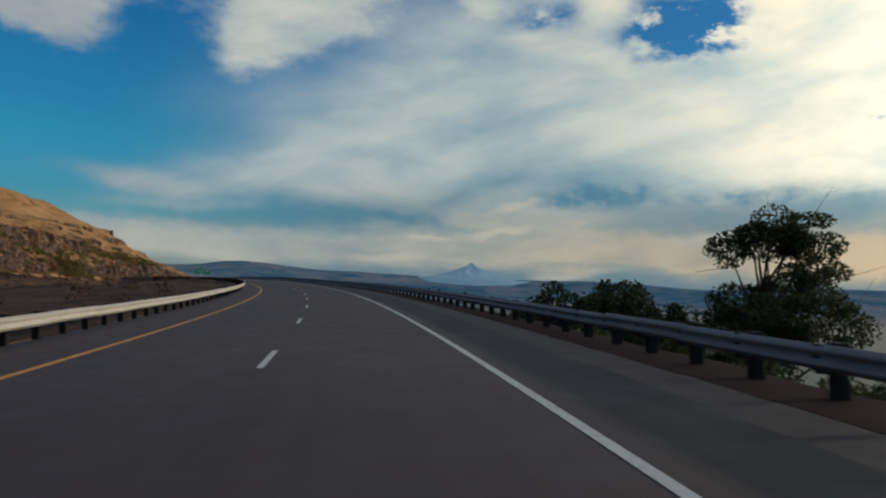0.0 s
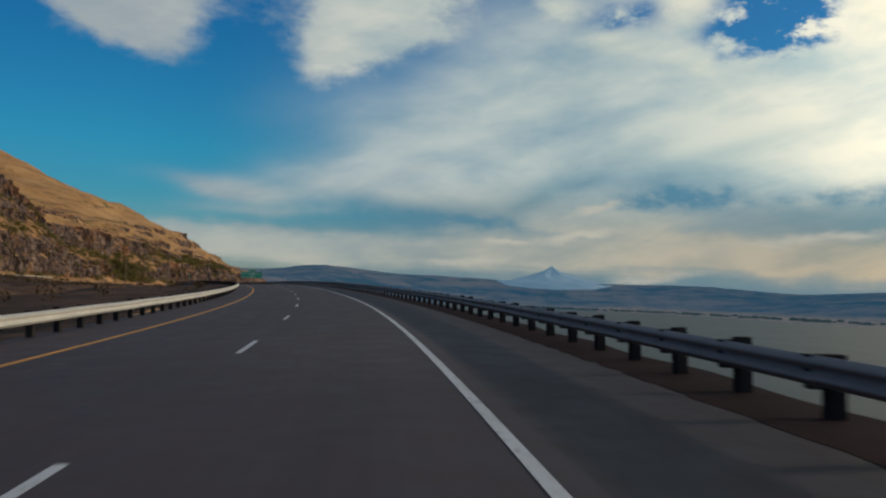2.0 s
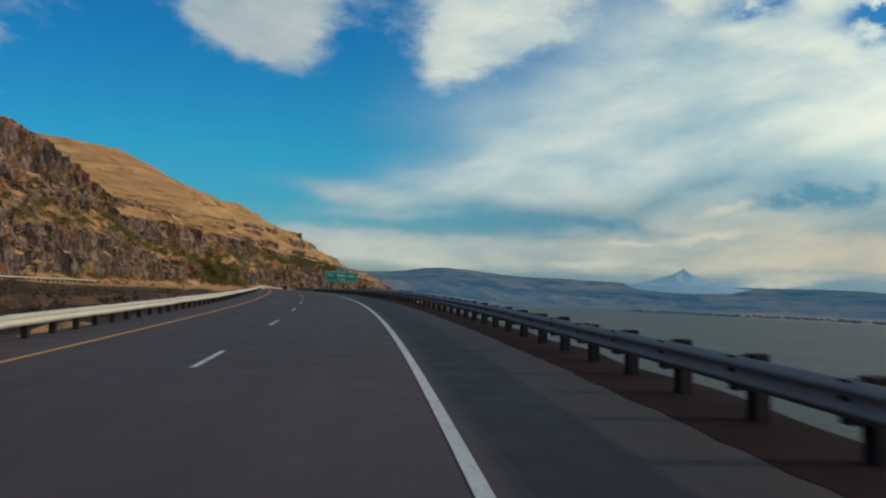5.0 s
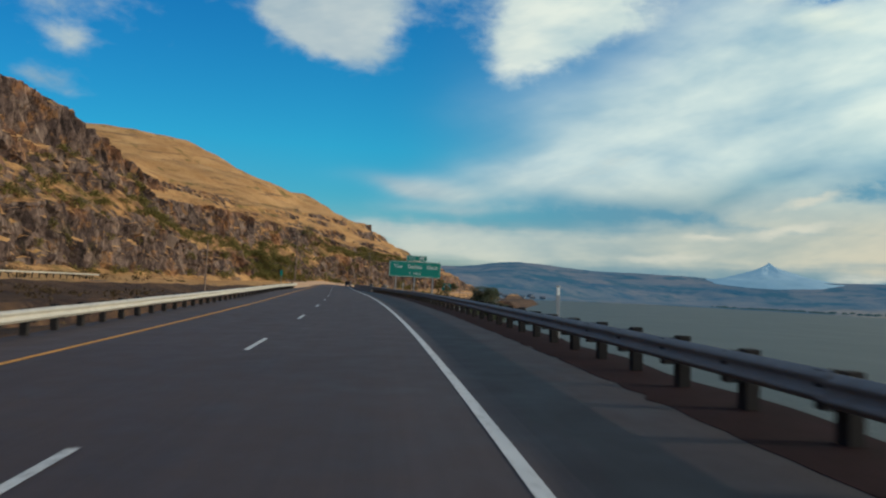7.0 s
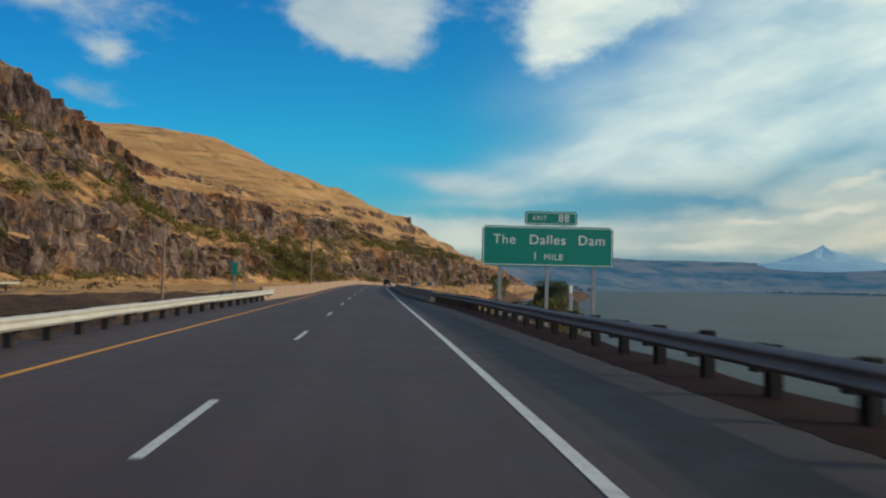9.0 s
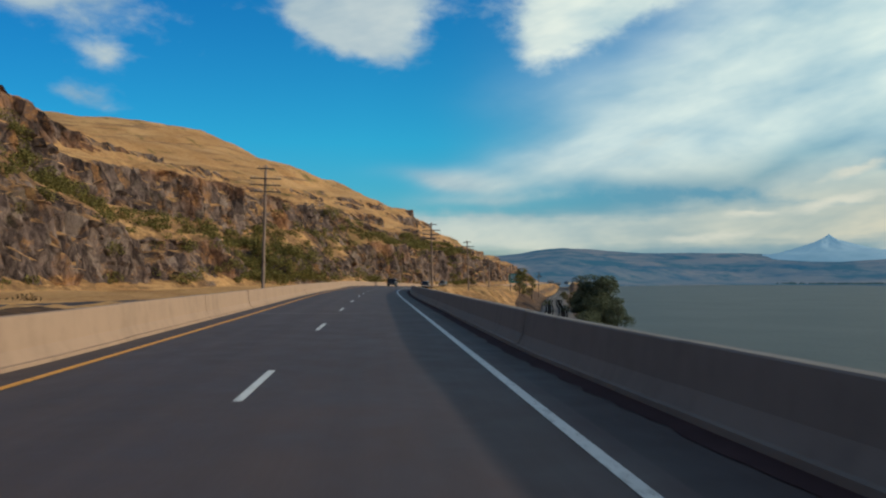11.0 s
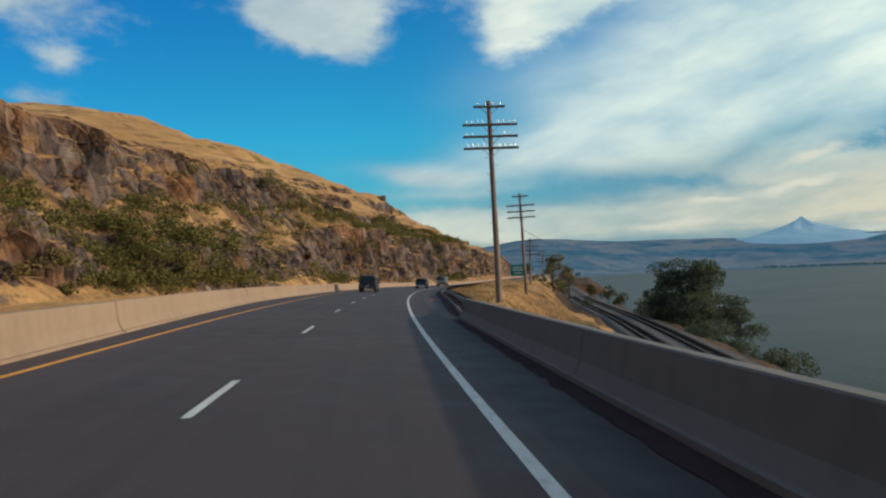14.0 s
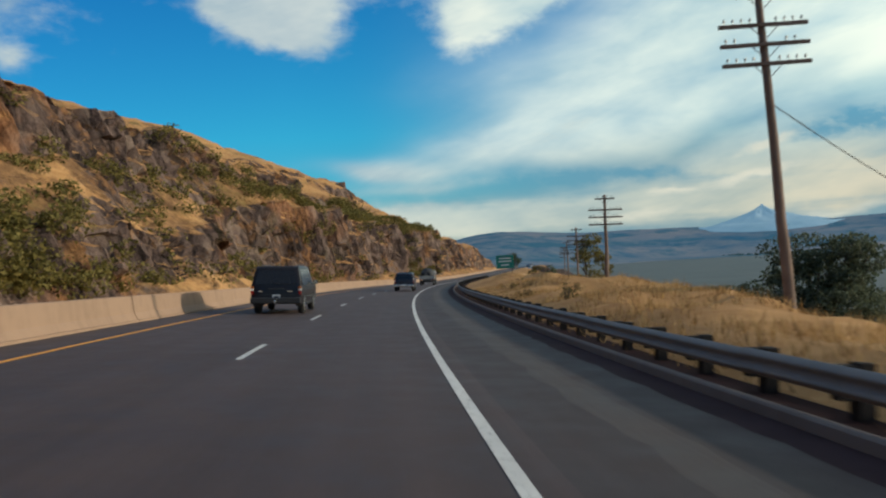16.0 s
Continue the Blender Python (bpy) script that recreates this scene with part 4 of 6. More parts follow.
# ---- steel guardrails on timber posts ----
def beam_profile(side):
    """The waved section of a guardrail beam, (out from the posts, up)."""
    w = [(0.0, 0.0), (0.035, 0.035), (0.078, 0.055), (0.082, 0.085), (0.04, 0.115), (0.012, 0.14), (0.012, 0.17), (0.04, 0.195), (0.082, 0.225), (0.078, 0.255), (0.035, 0.275), (0.0, 0.31)]
    return [(-side * a, b) for a, b in w] + [(-side * (a - 0.006), b) for a, b in reversed(w)]


def guardrail(label, s0, s1, v, side, steel, top=0.68, panel=3.81, level=None, dense=1e9):
    """side is +1 for a rail on the right of the road, whose face looks left."""
    fv = v if callable(v) else (lambda q: v + 0 * q)

    def lift(q):
        """What raises a rail apart from the banked road to a level of its own."""
        return 0.0 if level is None else level - fv(q) * np.sin(np.interp(q, S_FINE, B_FINE))
    rail = empty("guardrail", Matrix.Translation(road_at(s0, float(fv(np.array(s0))))))
    inv = rail.matrix_basis.inverted()
    tagged(rail, label, "guardrail", "guardrails along the highway")
    prof = beam_profile(side)
    wob = random.Random(int(s0) + 7)
    k, s = 0, s0
    while s < s1 - 0.2:
        e = min(s + panel + 0.12, s1)
        ss = np.linspace(s, e, 4)
        dz = [wob.uniform(-0.012, 0.012) for _ in range(2)]
        P = np.stack([road_at(ss, fv(ss) + a - side * 0.002 * (k % 2), top - 0.31 + b + dz[0] + lift(ss)) for a, b in prof + prof[:1]], 1)
        o = grid_mesh("rail_beam", P if side > 0 else P[:, ::-1], steel, True)
        o.data.transform(inv)
        o.parent = rail
        k, s = k + 1, s + panel
    post = block = None
    # past dense the posts stand twice as close
    for q in np.concatenate([np.arange(s0 + 0.2, min(s1, dense), 1.905), np.arange(dense, s1, 0.953)]):
        m = inv @ road_pose(q, float(fv(np.array(q))) + side * 0.30, lift(q), wob.uniform(-3, 3)) @ pose(0, 0, wob.uniform(-0.04, 0.02), wob.uniform(-1.5, 1.5), wob.uniform(-1.5, 1.5), 0)
        mb = inv @ road_pose(q, float(fv(np.array(q))) + side * 0.105, lift(q))
        if post is None:
            post = part("post", boxed((0.17, 0.20, 1.5), (0, 0, top + 0.012 - 0.75), 0.01), M_TIMBER, rail, "dark timber post")
            block = part("blockout", boxed((0.19, 0.15, 0.36), (0, 0, top - 0.185), 0.008), M_TIMBER, rail, "timber spacer block")
            post.matrix_basis, block.matrix_basis = m, mb
        else:
            again(post, m, rail)
            again(block, mb, rail)
    return rail


guardrail("dull grey steel guardrail on dark timber posts beside the river", -60, 316, lambda q: np.interp(q, [-60, 60, 110, 210, 270, 300, 316], [3.35, 3.25, 3.1, 2.8, 3.05, 2.75, 2.0]), 1, M_STEEL_SHADE, dense=298.0)
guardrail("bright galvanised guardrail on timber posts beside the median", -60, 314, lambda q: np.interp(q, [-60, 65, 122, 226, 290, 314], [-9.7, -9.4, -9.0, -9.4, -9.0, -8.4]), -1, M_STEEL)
guardrail("grey steel guardrail with timber posts along a dry verge", 437, 700, lambda q: np.interp(q, [437, 441, 450, 468, 700], [1.95, 2.4, 3.0, 3.55, 3.65]), 1, M_STEEL_SHADE, top=0.58)
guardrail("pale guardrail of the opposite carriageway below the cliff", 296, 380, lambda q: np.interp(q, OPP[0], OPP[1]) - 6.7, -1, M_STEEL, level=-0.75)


# red-brown gravel under the rails
RAIL_R = ([-80, 60, 110, 210, 270, 300, 316], [3.35, 3.25, 3.1, 2.8, 3.05, 2.75, 2.0])
verge = ribbon("gravel_verge", -79, 316, lambda q: np.interp(q, *RAIL_R) - 0.55 + ragged(q), lambda q: np.interp(q, *RAIL_R) + 0.75 + 0.1 * np.sin(q * 1.1), 0.001, M_GRAVEL, ds=0.4, thick=0.5)
tagged(verge, "red-brown gravel strip under the guardrail", "gravel", "", "structure")
verge = ribbon("gravel_verge", 441, 700, lambda q: np.interp(q, [441, 450, 468, 640], [2.1, 2.65, 3.15, 3.25]), lambda q: 4.5 + 0.3 * np.sin(q * 0.4), 0.006, M_GRAVEL, ds=0.8, thick=0.35)
tagged(verge, "brown gravel strip under the guardrail", "gravel", "", "structure")


# ---- concrete barriers ----
def barrier(name, label, s0, s1, v, side, mat, high, seg, category):
    prof = [(0.0, -0.3), (0.0, 0.08), (0.07, 0.09), (0.17, 0.30), (0.23, high - 0.02), (0.25, high), (0.42, high), (0.44, high - 0.02), (0.46, -0.3)]
    thing = empty(name, Matrix.Translation(road_at(s0, float(v(np.array(s0))))))
    inv = thing.matrix_basis.inverted()
    tagged(thing, label, category)
    s, wob = s0, random.Random(3)
    while s < s1 - 0.5:
        e = min(s + seg - 0.02, s1)
        ss = np.linspace(s, e, 5)
        dv, dz = wob.uniform(-0.012, 0.012), wob.uniform(-0.008, 0.008)
        P = np.stack([road_at(ss, v(ss) + side * a + dv, b + dz) for a, b in prof], 1)
        nr, nc = P.shape[:2]
        idx = np.arange(nr * nc).reshape(nr, nc)
        f = np.stack([idx[:-1, :-1], idx[:-1, 1:], idx[1:, 1:], idx[1:, :-1]], -1).reshape(-1, 4).tolist()
        f += [idx[0].tolist(), idx[-1][::-1].tolist()]
        if side > 0:
            f = [q[::-1] for q in f]
        o = link_mesh("barrier_segment", P.reshape(-1, 3).tolist(), f, mat)
        o.data.transform(inv)
        o.parent = thing
        s += seg
    return thing


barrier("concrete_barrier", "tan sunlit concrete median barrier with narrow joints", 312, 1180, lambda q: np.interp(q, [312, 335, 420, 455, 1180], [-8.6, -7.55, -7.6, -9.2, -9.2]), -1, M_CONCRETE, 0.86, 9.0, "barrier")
barrier("bridge_parapet", "shaded grey concrete bridge parapet above the railway", 314, 438, lambda q: np.interp(q, [314, 335, 380, 428, 438], [1.9, 1.05, 1.05, 1.7, 1.75]), 1, M_CONCRETE_SHADE, 0.78, 7.5, "barrier")
# a low kerb runs under the guardrail past the bridge
ks = np.arange(437, 640, 3.0)
kv = np.interp(ks, [437, 450, 468, 640], [1.9, 2.5, 3.0, 3.1])
kerb = grid_mesh("kerb", np.stack([road_at(ks, kv + a, b) for a, b in ((0, -0.2), (0.03, 0.11), (0.06, 0.13), (0.16, 0.13), (0.18, -0.2))], 1), M_KERB, False)
tagged(kerb, "low concrete kerb under the guardrail", "kerb", "", "structure")
# dirt gathered along the foot of the parapet
gutter = ribbon("gutter_dirt", 316, 437, lambda q: np.interp(q, [314, 335, 380, 428, 438], [1.9, 1.05, 1.05, 1.7, 1.75]) - 0.34 + ragged(q), lambda q: np.interp(q, [314, 335, 380, 428, 438], [1.9, 1.05, 1.05, 1.7, 1.75]) + 0.03, 0.005, M_DIRT, ds=0.4)
gutter.parent = road
gutter["label"] = "dark dirt along the parapet's foot"
# the bridge's deck
deck = ribbon("bridge_deck", 300, 440, lambda q: np.interp(q, *LEFT_EDGE) - 0.2, lambda q: np.interp(q, *RIGHT_EDGE) + 0.15, -0.31, M_CONCRETE_SHADE, thick=0.9)
tagged(deck, "grey concrete bridge deck over the railway", "bridge", "", "structure")


# ---- more materials ----
M_SIGN = plain("green_sign_sheeting", (0.004, 0.20, 0.155), 0.45, 0, 0.12, 1.5)
M_SIGN_WHITE = plain("white_sign_sheeting", (0.75, 0.78, 0.76), 0.5, 0, 0.05)
M_SIGN_BACK = plain("sign_aluminium", (0.35, 0.36, 0.37), 0.45, 0.7, 0.1)
M_POLE = plain("weathered_pole_timber", (0.185, 0.13, 0.10), 0.9, 0, 0.4, 5)
M_ARM = plain("dark_crossarm_timber", (0.07, 0.05, 0.045), 0.9, 0, 0.35, 8)
M_GLASS_KNOB = plain("glass_insulator", (0.12, 0.14, 0.16), 0.25, 0, 0.15)
M_CABLE = plain("steel_cable", (0.10, 0.10, 0.11), 0.5, 0.6, 0.2)
M_CAR_BLACK = plain("black_car_paint", (0.010, 0.008, 0.011), 0.3, 0, 0.2, 2, 0.3)
M_CAR_BLUE = plain("navy_car_paint", (0.012, 0.013, 0.026), 0.3, 0, 0.2, 2, 0.35)
M_CAR_GREY = plain("silver_car_paint", (0.32, 0.33, 0.34), 0.25, 0.5, 0.1, 2)
M_CAR_GLASS = plain("tinted_car_glass", (0.010, 0.010, 0.013), 0.12, 0, 0.1, 2, 0.4)
M_TYRE = plain("tyre_rubber", (0.018, 0.018, 0.019), 0.85, 0, 0.25, 20)
M_RIM = plain("cast_alloy", (0.55, 0.53, 0.48), 0.3, 0.9, 0.15, 12)
M_CHROME = plain("chrome", (0.62, 0.63, 0.65), 0.18, 1.0, 0.05)
M_TRIM = plain("black_plastic_trim", (0.02, 0.02, 0.022), 0.6, 0, 0.2)
M_RED = plain("red_lamp_glass", (0.26, 0.010, 0.008), 0.2, 0, 0.15)
M_AMBER = plain("amber_lamp_glass", (0.42, 0.12, 0.02), 0.2, 0, 0.15)
M_PLATE = plain("number_plate", (0.55, 0.57, 0.58), 0.45, 0, 0.08)
M_TARP = plain("dark_tarpaulin", (0.02, 0.022, 0.026), 0.75, 0, 0.3)
M_RAILSTEEL = plain("rail_steel", (0.20, 0.17, 0.15), 0.4, 0.8, 0.2)
M_BALLAST = plain("railway_ballast", (0.085, 0.072, 0.065), 0.95, 0, 0.45, 4)


# ---- signs ----
def letters(text, size, parent, at, mat, name="lettering", squeeze=1.0):
    """Flat lettering, centred, in the panel's plane (x to the right, z up)."""
    cu = bpy.data.curves.new(name, "FONT")
    cu.body, cu.size, cu.align_x, cu.align_y, cu.extrude = text, size, "CENTER", "CENTER", 0.004
    cu.space_character = squeeze
    tmp = bpy.data.objects.new(name, cu)
    scene.collection.objects.link(tmp)
    me = bpy.data.meshes.new_from_object(tmp.evaluated_get(bpy.context.evaluated_depsgraph_get()))
    bpy.data.objects.remove(tmp)
    me.materials.clear()
    me.materials.append(mat)
    ob = new(name, me)
    ob.parent = parent
    ob.matrix_basis = pose(*at, 90, 0, 0)
    return ob


def sign_panel(name, wide, high, parent, at, line=0.05, radius=0.12):
    bm = bmesh.new()
    box(bm, (wide, 0.06, high), (0, 0, 0))
    bmesh.ops.bevel(bm, geom=[e for e in bm.edges if abs(e.verts[0].co.y - e.verts[1].co.y) > 0.03], offset=radius, segments=4, affect="EDGES")
    p = part(name, bm, M_SIGN, parent)
    p.matrix_basis = Matrix.Translation(at)
    bm = bmesh.new()
    x, z, y = wide / 2 - 0.07, high / 2 - 0.07, -0.034
    for a, b in (((-x, z), (x, z)), ((x, z), (x, -z)), ((x, -z), (-x, -z)), ((-x, -z), (-x, z))):
        mid = ((a[0] + b[0]) / 2, y, (a[1] + b[1]) / 2)
        box(bm, (abs(a[0] - b[0]) + line * 0.7, 0.006, abs(a[1] - b[1]) + line * 0.7), mid)
    part("border", bm, M_SIGN_WHITE, p, "thin white border")
    return p


def exit_sign():
    m = road_pose(299.0, 6.6, 0.0)
    base = Matrix.Translation((m.translation.x, m.translation.y, 12.4)) @ Matrix.Rotation(m.to_euler().z + radians(-3), 4, "Z")
    thing = empty("highway_sign", base)
    tagged(thing, "large green highway exit sign on three steel posts", "road sign")
    panel = sign_panel("panel", 6.4, 1.95, thing, (0, 0, 4.92))
    for word, x in (("The", -2.12), ("Dalles", -0.02), ("Dam", 2.14)):
        letters(word, 0.66, panel, (x, -0.036, 0.30), M_SIGN_WHITE, squeeze=1.1)
    letters("1", 0.55, panel, (-0.62, -0.036, -0.50), M_SIGN_WHITE)
    letters("MILE", 0.42, panel, (0.28, -0.036, -0.53), M_SIGN_WHITE, squeeze=1.15)
    tab = sign_panel("exit_tab", 2.55, 0.66, thing, (0.05 + 0.10, 0.0, 6.29), 0.035, 0.06)
    letters("EXIT", 0.30, tab, (-0.55, -0.036, 0), M_SIGN_WHITE, squeeze=1.15)
    letters("88", 0.52, tab, (0.62, -0.036, 0), M_SIGN_WHITE, squeeze=1.1)
    for x in (-2.3, 0.0, 2.3):
        bm = boxed((0.15, 0.02, 7.4), (x, 0.07, 2.2))
        box(bm, (0.15, 0.02, 7.4), (x, 0.21, 2.2))
        box(bm, (0.02, 0.14, 7.4), (x, 0.14, 2.2))
        part("post", bm, M_SIGN_BACK, thing, "galvanised steel post")
    for z in (4.25, 4.92, 5.6):
        part("stringer", boxed((6.1, 0.05, 0.08), (0, 0.055, z)), M_SIGN_BACK, thing)
    for x in (-0.5, 0.8):
        part("tab_bracket", boxed((0.08, 0.05, 0.9), (x, 0.055, 6.0)), M_SIGN_BACK, thing)


exit_sign()


def far_sign():
    m = road_pose(754.0, 7.4, 0.0)
    thing = empty("highway_sign", Matrix.Translation((m.translation.x, m.translation.y, 10.6)) @ Matrix.Rotation(m.to_euler().z, 4, "Z"))
    tagged(thing, "tall green highway sign far along the road", "road sign")
    panel = sign_panel("panel", 6.6, 5.0, thing, (0, 0, 5.6))
    for z, w in ((1.3, 4.2), (0.2, 4.8), (-1.2, 3.0)):
        part("text_bar", boxed((w, 0.008, 0.42), (0, -0.036, z)), M_SIGN_WHITE, panel, "white unreadable text line")
    for x in (-2.0, 2.0):
        part("post", boxed((0.2, 0.2, 6.0), (x, 0.15, 1.6)), M_SIGN_BACK, thing, "steel post")


far_sign()


def marker_sign():
    m = road_pose(311, -10.4, 0.0)
    thing = empty("marker_sign", m)
    tagged(thing, "narrow green marker sign on a post", "road sign")
    part("panel", boxed((0.34, 0.02, 0.8), (0, 0, 2.0), 0.008), M_SIGN, thing)
    part("post", boxed((0.06, 0.05, 2.9), (0, 0.04, 1.0)), M_SIGN_BACK, thing, "steel post")


marker_sign()


def delineator(s, v):
    thing = empty("delineator_post", road_pose(s, v))
    tagged(thing, "slim pale marker post behind the guardrail", "marker post", "marker posts along the verge")
    part("post", boxed((0.10, 0.03, 2.2), (0, 0, 0.25), 0.008), M_SIGN_BACK, thing)
    part("reflector", boxed((0.085, 0.012, 0.20), (0, -0.022, 1.2), 0.004), M_SIGN_WHITE, thing, "white reflector")


delineator(223.5, 3.6)
delineator(284.0, 3.9)


# ---- timber poles ----
def utility_pole(s, v, base_z, top_z, lean=(0, 0), turn=0.0, rows=(0.35, 1.35, 2.0, 2.65), guy=False, seed=1, pegs=False):
    x, y, _ = road_at(s, v)
    rnd = random.Random(seed)
    h = top_z - base_z
    thing = empty("utility_pole", pose(x, y, base_z - 0.6, lean[0], lean[1], 0) @ pose(0, 0, 0, 0, 0, math.degrees(-float(np.interp(s, S_FINE, H_FINE))) + turn))
    tagged(thing, "old timber utility pole with four bare crossarms" if rows else "bare timber utility pole in the median", "utility pole", "poles beside the railway")
    bm = bmesh.new()
    n = 9
    tube(bm, [(rnd.uniform(-0.02, 0.02), rnd.uniform(-0.02, 0.02), (h + 0.6) * i / n) for i in range(n + 1)], [0.19 - 0.075 * i / n for i in range(n + 1)], 12)
    part("pole", bm, M_POLE, thing, "", True)
    for i, d in enumerate(rows):
        z = h + 0.6 - d
        wide = 1.75 if i == 0 else 3.05
        arm = part("crossarm", boxed((wide, 0.10, 0.13), (0, -0.14, z), 0.012), M_ARM, thing)
        bm = bmesh.new()
        for sx in (-1, 1):
            tube(bm, [(sx * 0.10, -0.15, z - 0.42), (sx * 0.52, -0.20, z - 0.03)], [0.016, 0.016], 5)
        part("brace", bm, M_CABLE, arm, "thin steel brace")
        count = 4 if i == 0 else 10
        for k in range(count):
            if i == 2 and k not in (0, 1, 7, 8):
                continue
            px = (k + 0.5) / count * (wide - 0.1) - (wide - 0.1) / 2
            if abs(px) < 0.16:
                continue
            bm = bmesh.new()
            tube(bm, [(px, -0.14, z + 0.06), (px, -0.14, z + 0.14), (px, -0.14, z + 0.15), (px, -0.14, z + 0.22), (px, -0.14, z + 0.25)], [0.012, 0.012, 0.042, 0.036, 0.012], 6)
            part("insulator", bm, M_GLASS_KNOB, arm, "glass insulator on a pin")
    if pegs:
        for k in range(14):
            part("climbing_peg", tube(bmesh.new(), [(0.1 * (-1) ** k, 0, 3.2 + 0.45 * k), (0.32 * (-1) ** k, 0, 3.2 + 0.45 * k)], [0.012, 0.012], 5), M_CABLE, thing)
    if guy:
        bm = bmesh.new()
        a, b = Vector((0.12, 0, h - 3.4)), Vector((9.5, 3.0, h - 8.2))
        tube(bm, [tuple(a.lerp(b, t) - Vector((0, 0, 0.25 * math.sin(math.pi * t)))) for t in np.linspace(0, 1, 9)], [0.02] * 9, 5)
        part("guy_wire", bm, M_CABLE, thing, "slack steel guy wire")
    return thing


utility_pole(397.8, -13.4, 13.2, 27.0, (0, 1.0), 8, seed=1)
utility_pole(449.5, 4.97, 13.6, 25.2, (0, -1.2), 4, seed=2, pegs=True)
utility_pole(490.4, 12.25, 13.0, 24.2, (0, -2.0), 0, guy=True, seed=3)
utility_pole(534.5, 16.8, 13.2, 21.1, (0, 1.2), 0, seed=4)
utility_pole(585, 21.3, 9.0, 20.4, (0, 0.8), 0, seed=5)
utility_pole(634, 24.2, 8.0, 19.6, (0, -0.5), 0, seed=6)
utility_pole(682, 26.2, 8.0, 19.0, (0, 0.5), 0, seed=7)
utility_pole(364, -29, 12.2, 22.3, (0, 0.4), 0, rows=(), seed=8)


# ---- railway ----
ty = np.arange(-60, 1150, 4.0)
tx = TRACK(ty)
tn = np.stack([np.gradient(ty), -np.gradient(tx)], -1)
tn /= np.linalg.norm(tn, axis=1)[:, None]
bed = np.stack([np.stack([tx + tn[:, 0] * o, ty + tn[:, 1] * o, np.full_like(tx, z)], -1) for o, z in ((-5.6, 5.3), (-4.2, 5.95), (4.2, 5.95), (5.6, 5.3))], 1)
ballast = grid_mesh("track_bed", bed, M_BALLAST, False)
tagged(ballast, "dark crushed stone bed of a double railway", "railway", "", "structure")
for off in (-2.75, -1.3, 1.3, 2.75):
    ring = np.stack([np.stack([tx + tn[:, 0] * (off + a), ty + tn[:, 1] * (off + a), np.full_like(tx, 5.95 + b)], -1) for a, b in ((-0.07, 0.1), (-0.04, 0.27), (0.04, 0.27), (0.07, 0.1))], 1)
    rail = grid_mesh("rail", ring, M_RAILSTEEL, False)
    rail.parent = ballast
    rail["label"] = "worn steel rail"
sleeper = None
for y in np.arange(395, 640, 1.3):
    x = float(TRACK(y))
    yaw = math.atan2(-(float(TRACK(y + 1)) - float(TRACK(y - 1))), 2.0)
    for off in (-2.02, 2.02):
        m = Matrix.Translation((x, y, 5.99)) @ Matrix.Rotation(yaw, 4, "Z") @ Matrix.Translation((off, 0, 0))
        if sleeper is None:
            sleeper = part("sleeper", boxed((2.5, 0.24, 0.14), (0, 0, 0), 0.01), M_TIMBER, ballast, "dark timber sleeper")
            sleeper.matrix_basis = m
        else:
            again(sleeper, m, ballast)


# ---- vehicles ----
def half_width(z, belt, high, wide, tumble):
    low = wide / 2
    if z <= belt:
        return low - 0.05 * max(0, (0.75 - z)) - 0.02 * max(0, z - 0.95)
    return low - 0.02 * (belt - 0.95) - tumble * (z - belt) / (high - belt)


def shell(name, outline, wide, belt, high, tumble, mat, parent):
    """A car body: its side outline drawn out across, and drawn in above the belt."""
    bm = bmesh.new()
    ring = []
    for sx in (-1, -0.55, 0.55, 1):
        row = []
        for y, z in outline:
            hw = half_width(z, belt, high, wide, tumble)
            bow = 0.05 * (abs(sx) > 0.9) * (1 if abs(y) > max(p[0] for p in outline) - 0.3 else 0)
            row.append(bm.verts.new((sx * hw, y - math.copysign(bow, y), z + (0.015 if abs(sx) < 0.9 and z > high - 0.1 else 0))))
        ring.append(row)
    n = len(outline)
    for a, b in zip(ring, ring[1:]):
        for i in range(n):
            bm.faces.new((a[i], a[(i + 1) % n], b[(i + 1) % n], b[i]))
    bm.faces.new(ring[0][::-1])
    bm.faces.new(ring[-1])
    bmesh.ops.recalc_face_normals(bm, faces=bm.faces[:])
    edges = [e for e in bm.edges if len(e.link_faces) == 2 and e.calc_face_angle(0) > 0.35]
    bmesh.ops.bevel(bm, geom=edges, offset=0.035, segments=2, affect="EDGES", profile=0.6)
    return part(name, bm, mat, parent, "", True)


def pane(name, poly, wide, belt, high, tumble, side, mat, parent, label="", proud=0.006):
    """A pane or lamp that follows the body's side."""
    bm = bmesh.new()
    outer = [bm.verts.new((side * (half_width(z, belt, high, wide, tumble) + proud), y, z)) for y, z in poly]
    inner = [bm.verts.new((side * (half_width(z, belt, high, wide, tumble) - 0.02), y, z)) for y, z in poly]
    bm.faces.new(outer)
    for i in range(len(poly)):
        bm.faces.new((outer[i], outer[(i + 1) % len(poly)], inner[(i + 1) % len(poly)], inner[i]))
    bmesh.ops.recalc_face_normals(bm, faces=bm.faces[:])
    return part(name, bm, mat, parent, label)


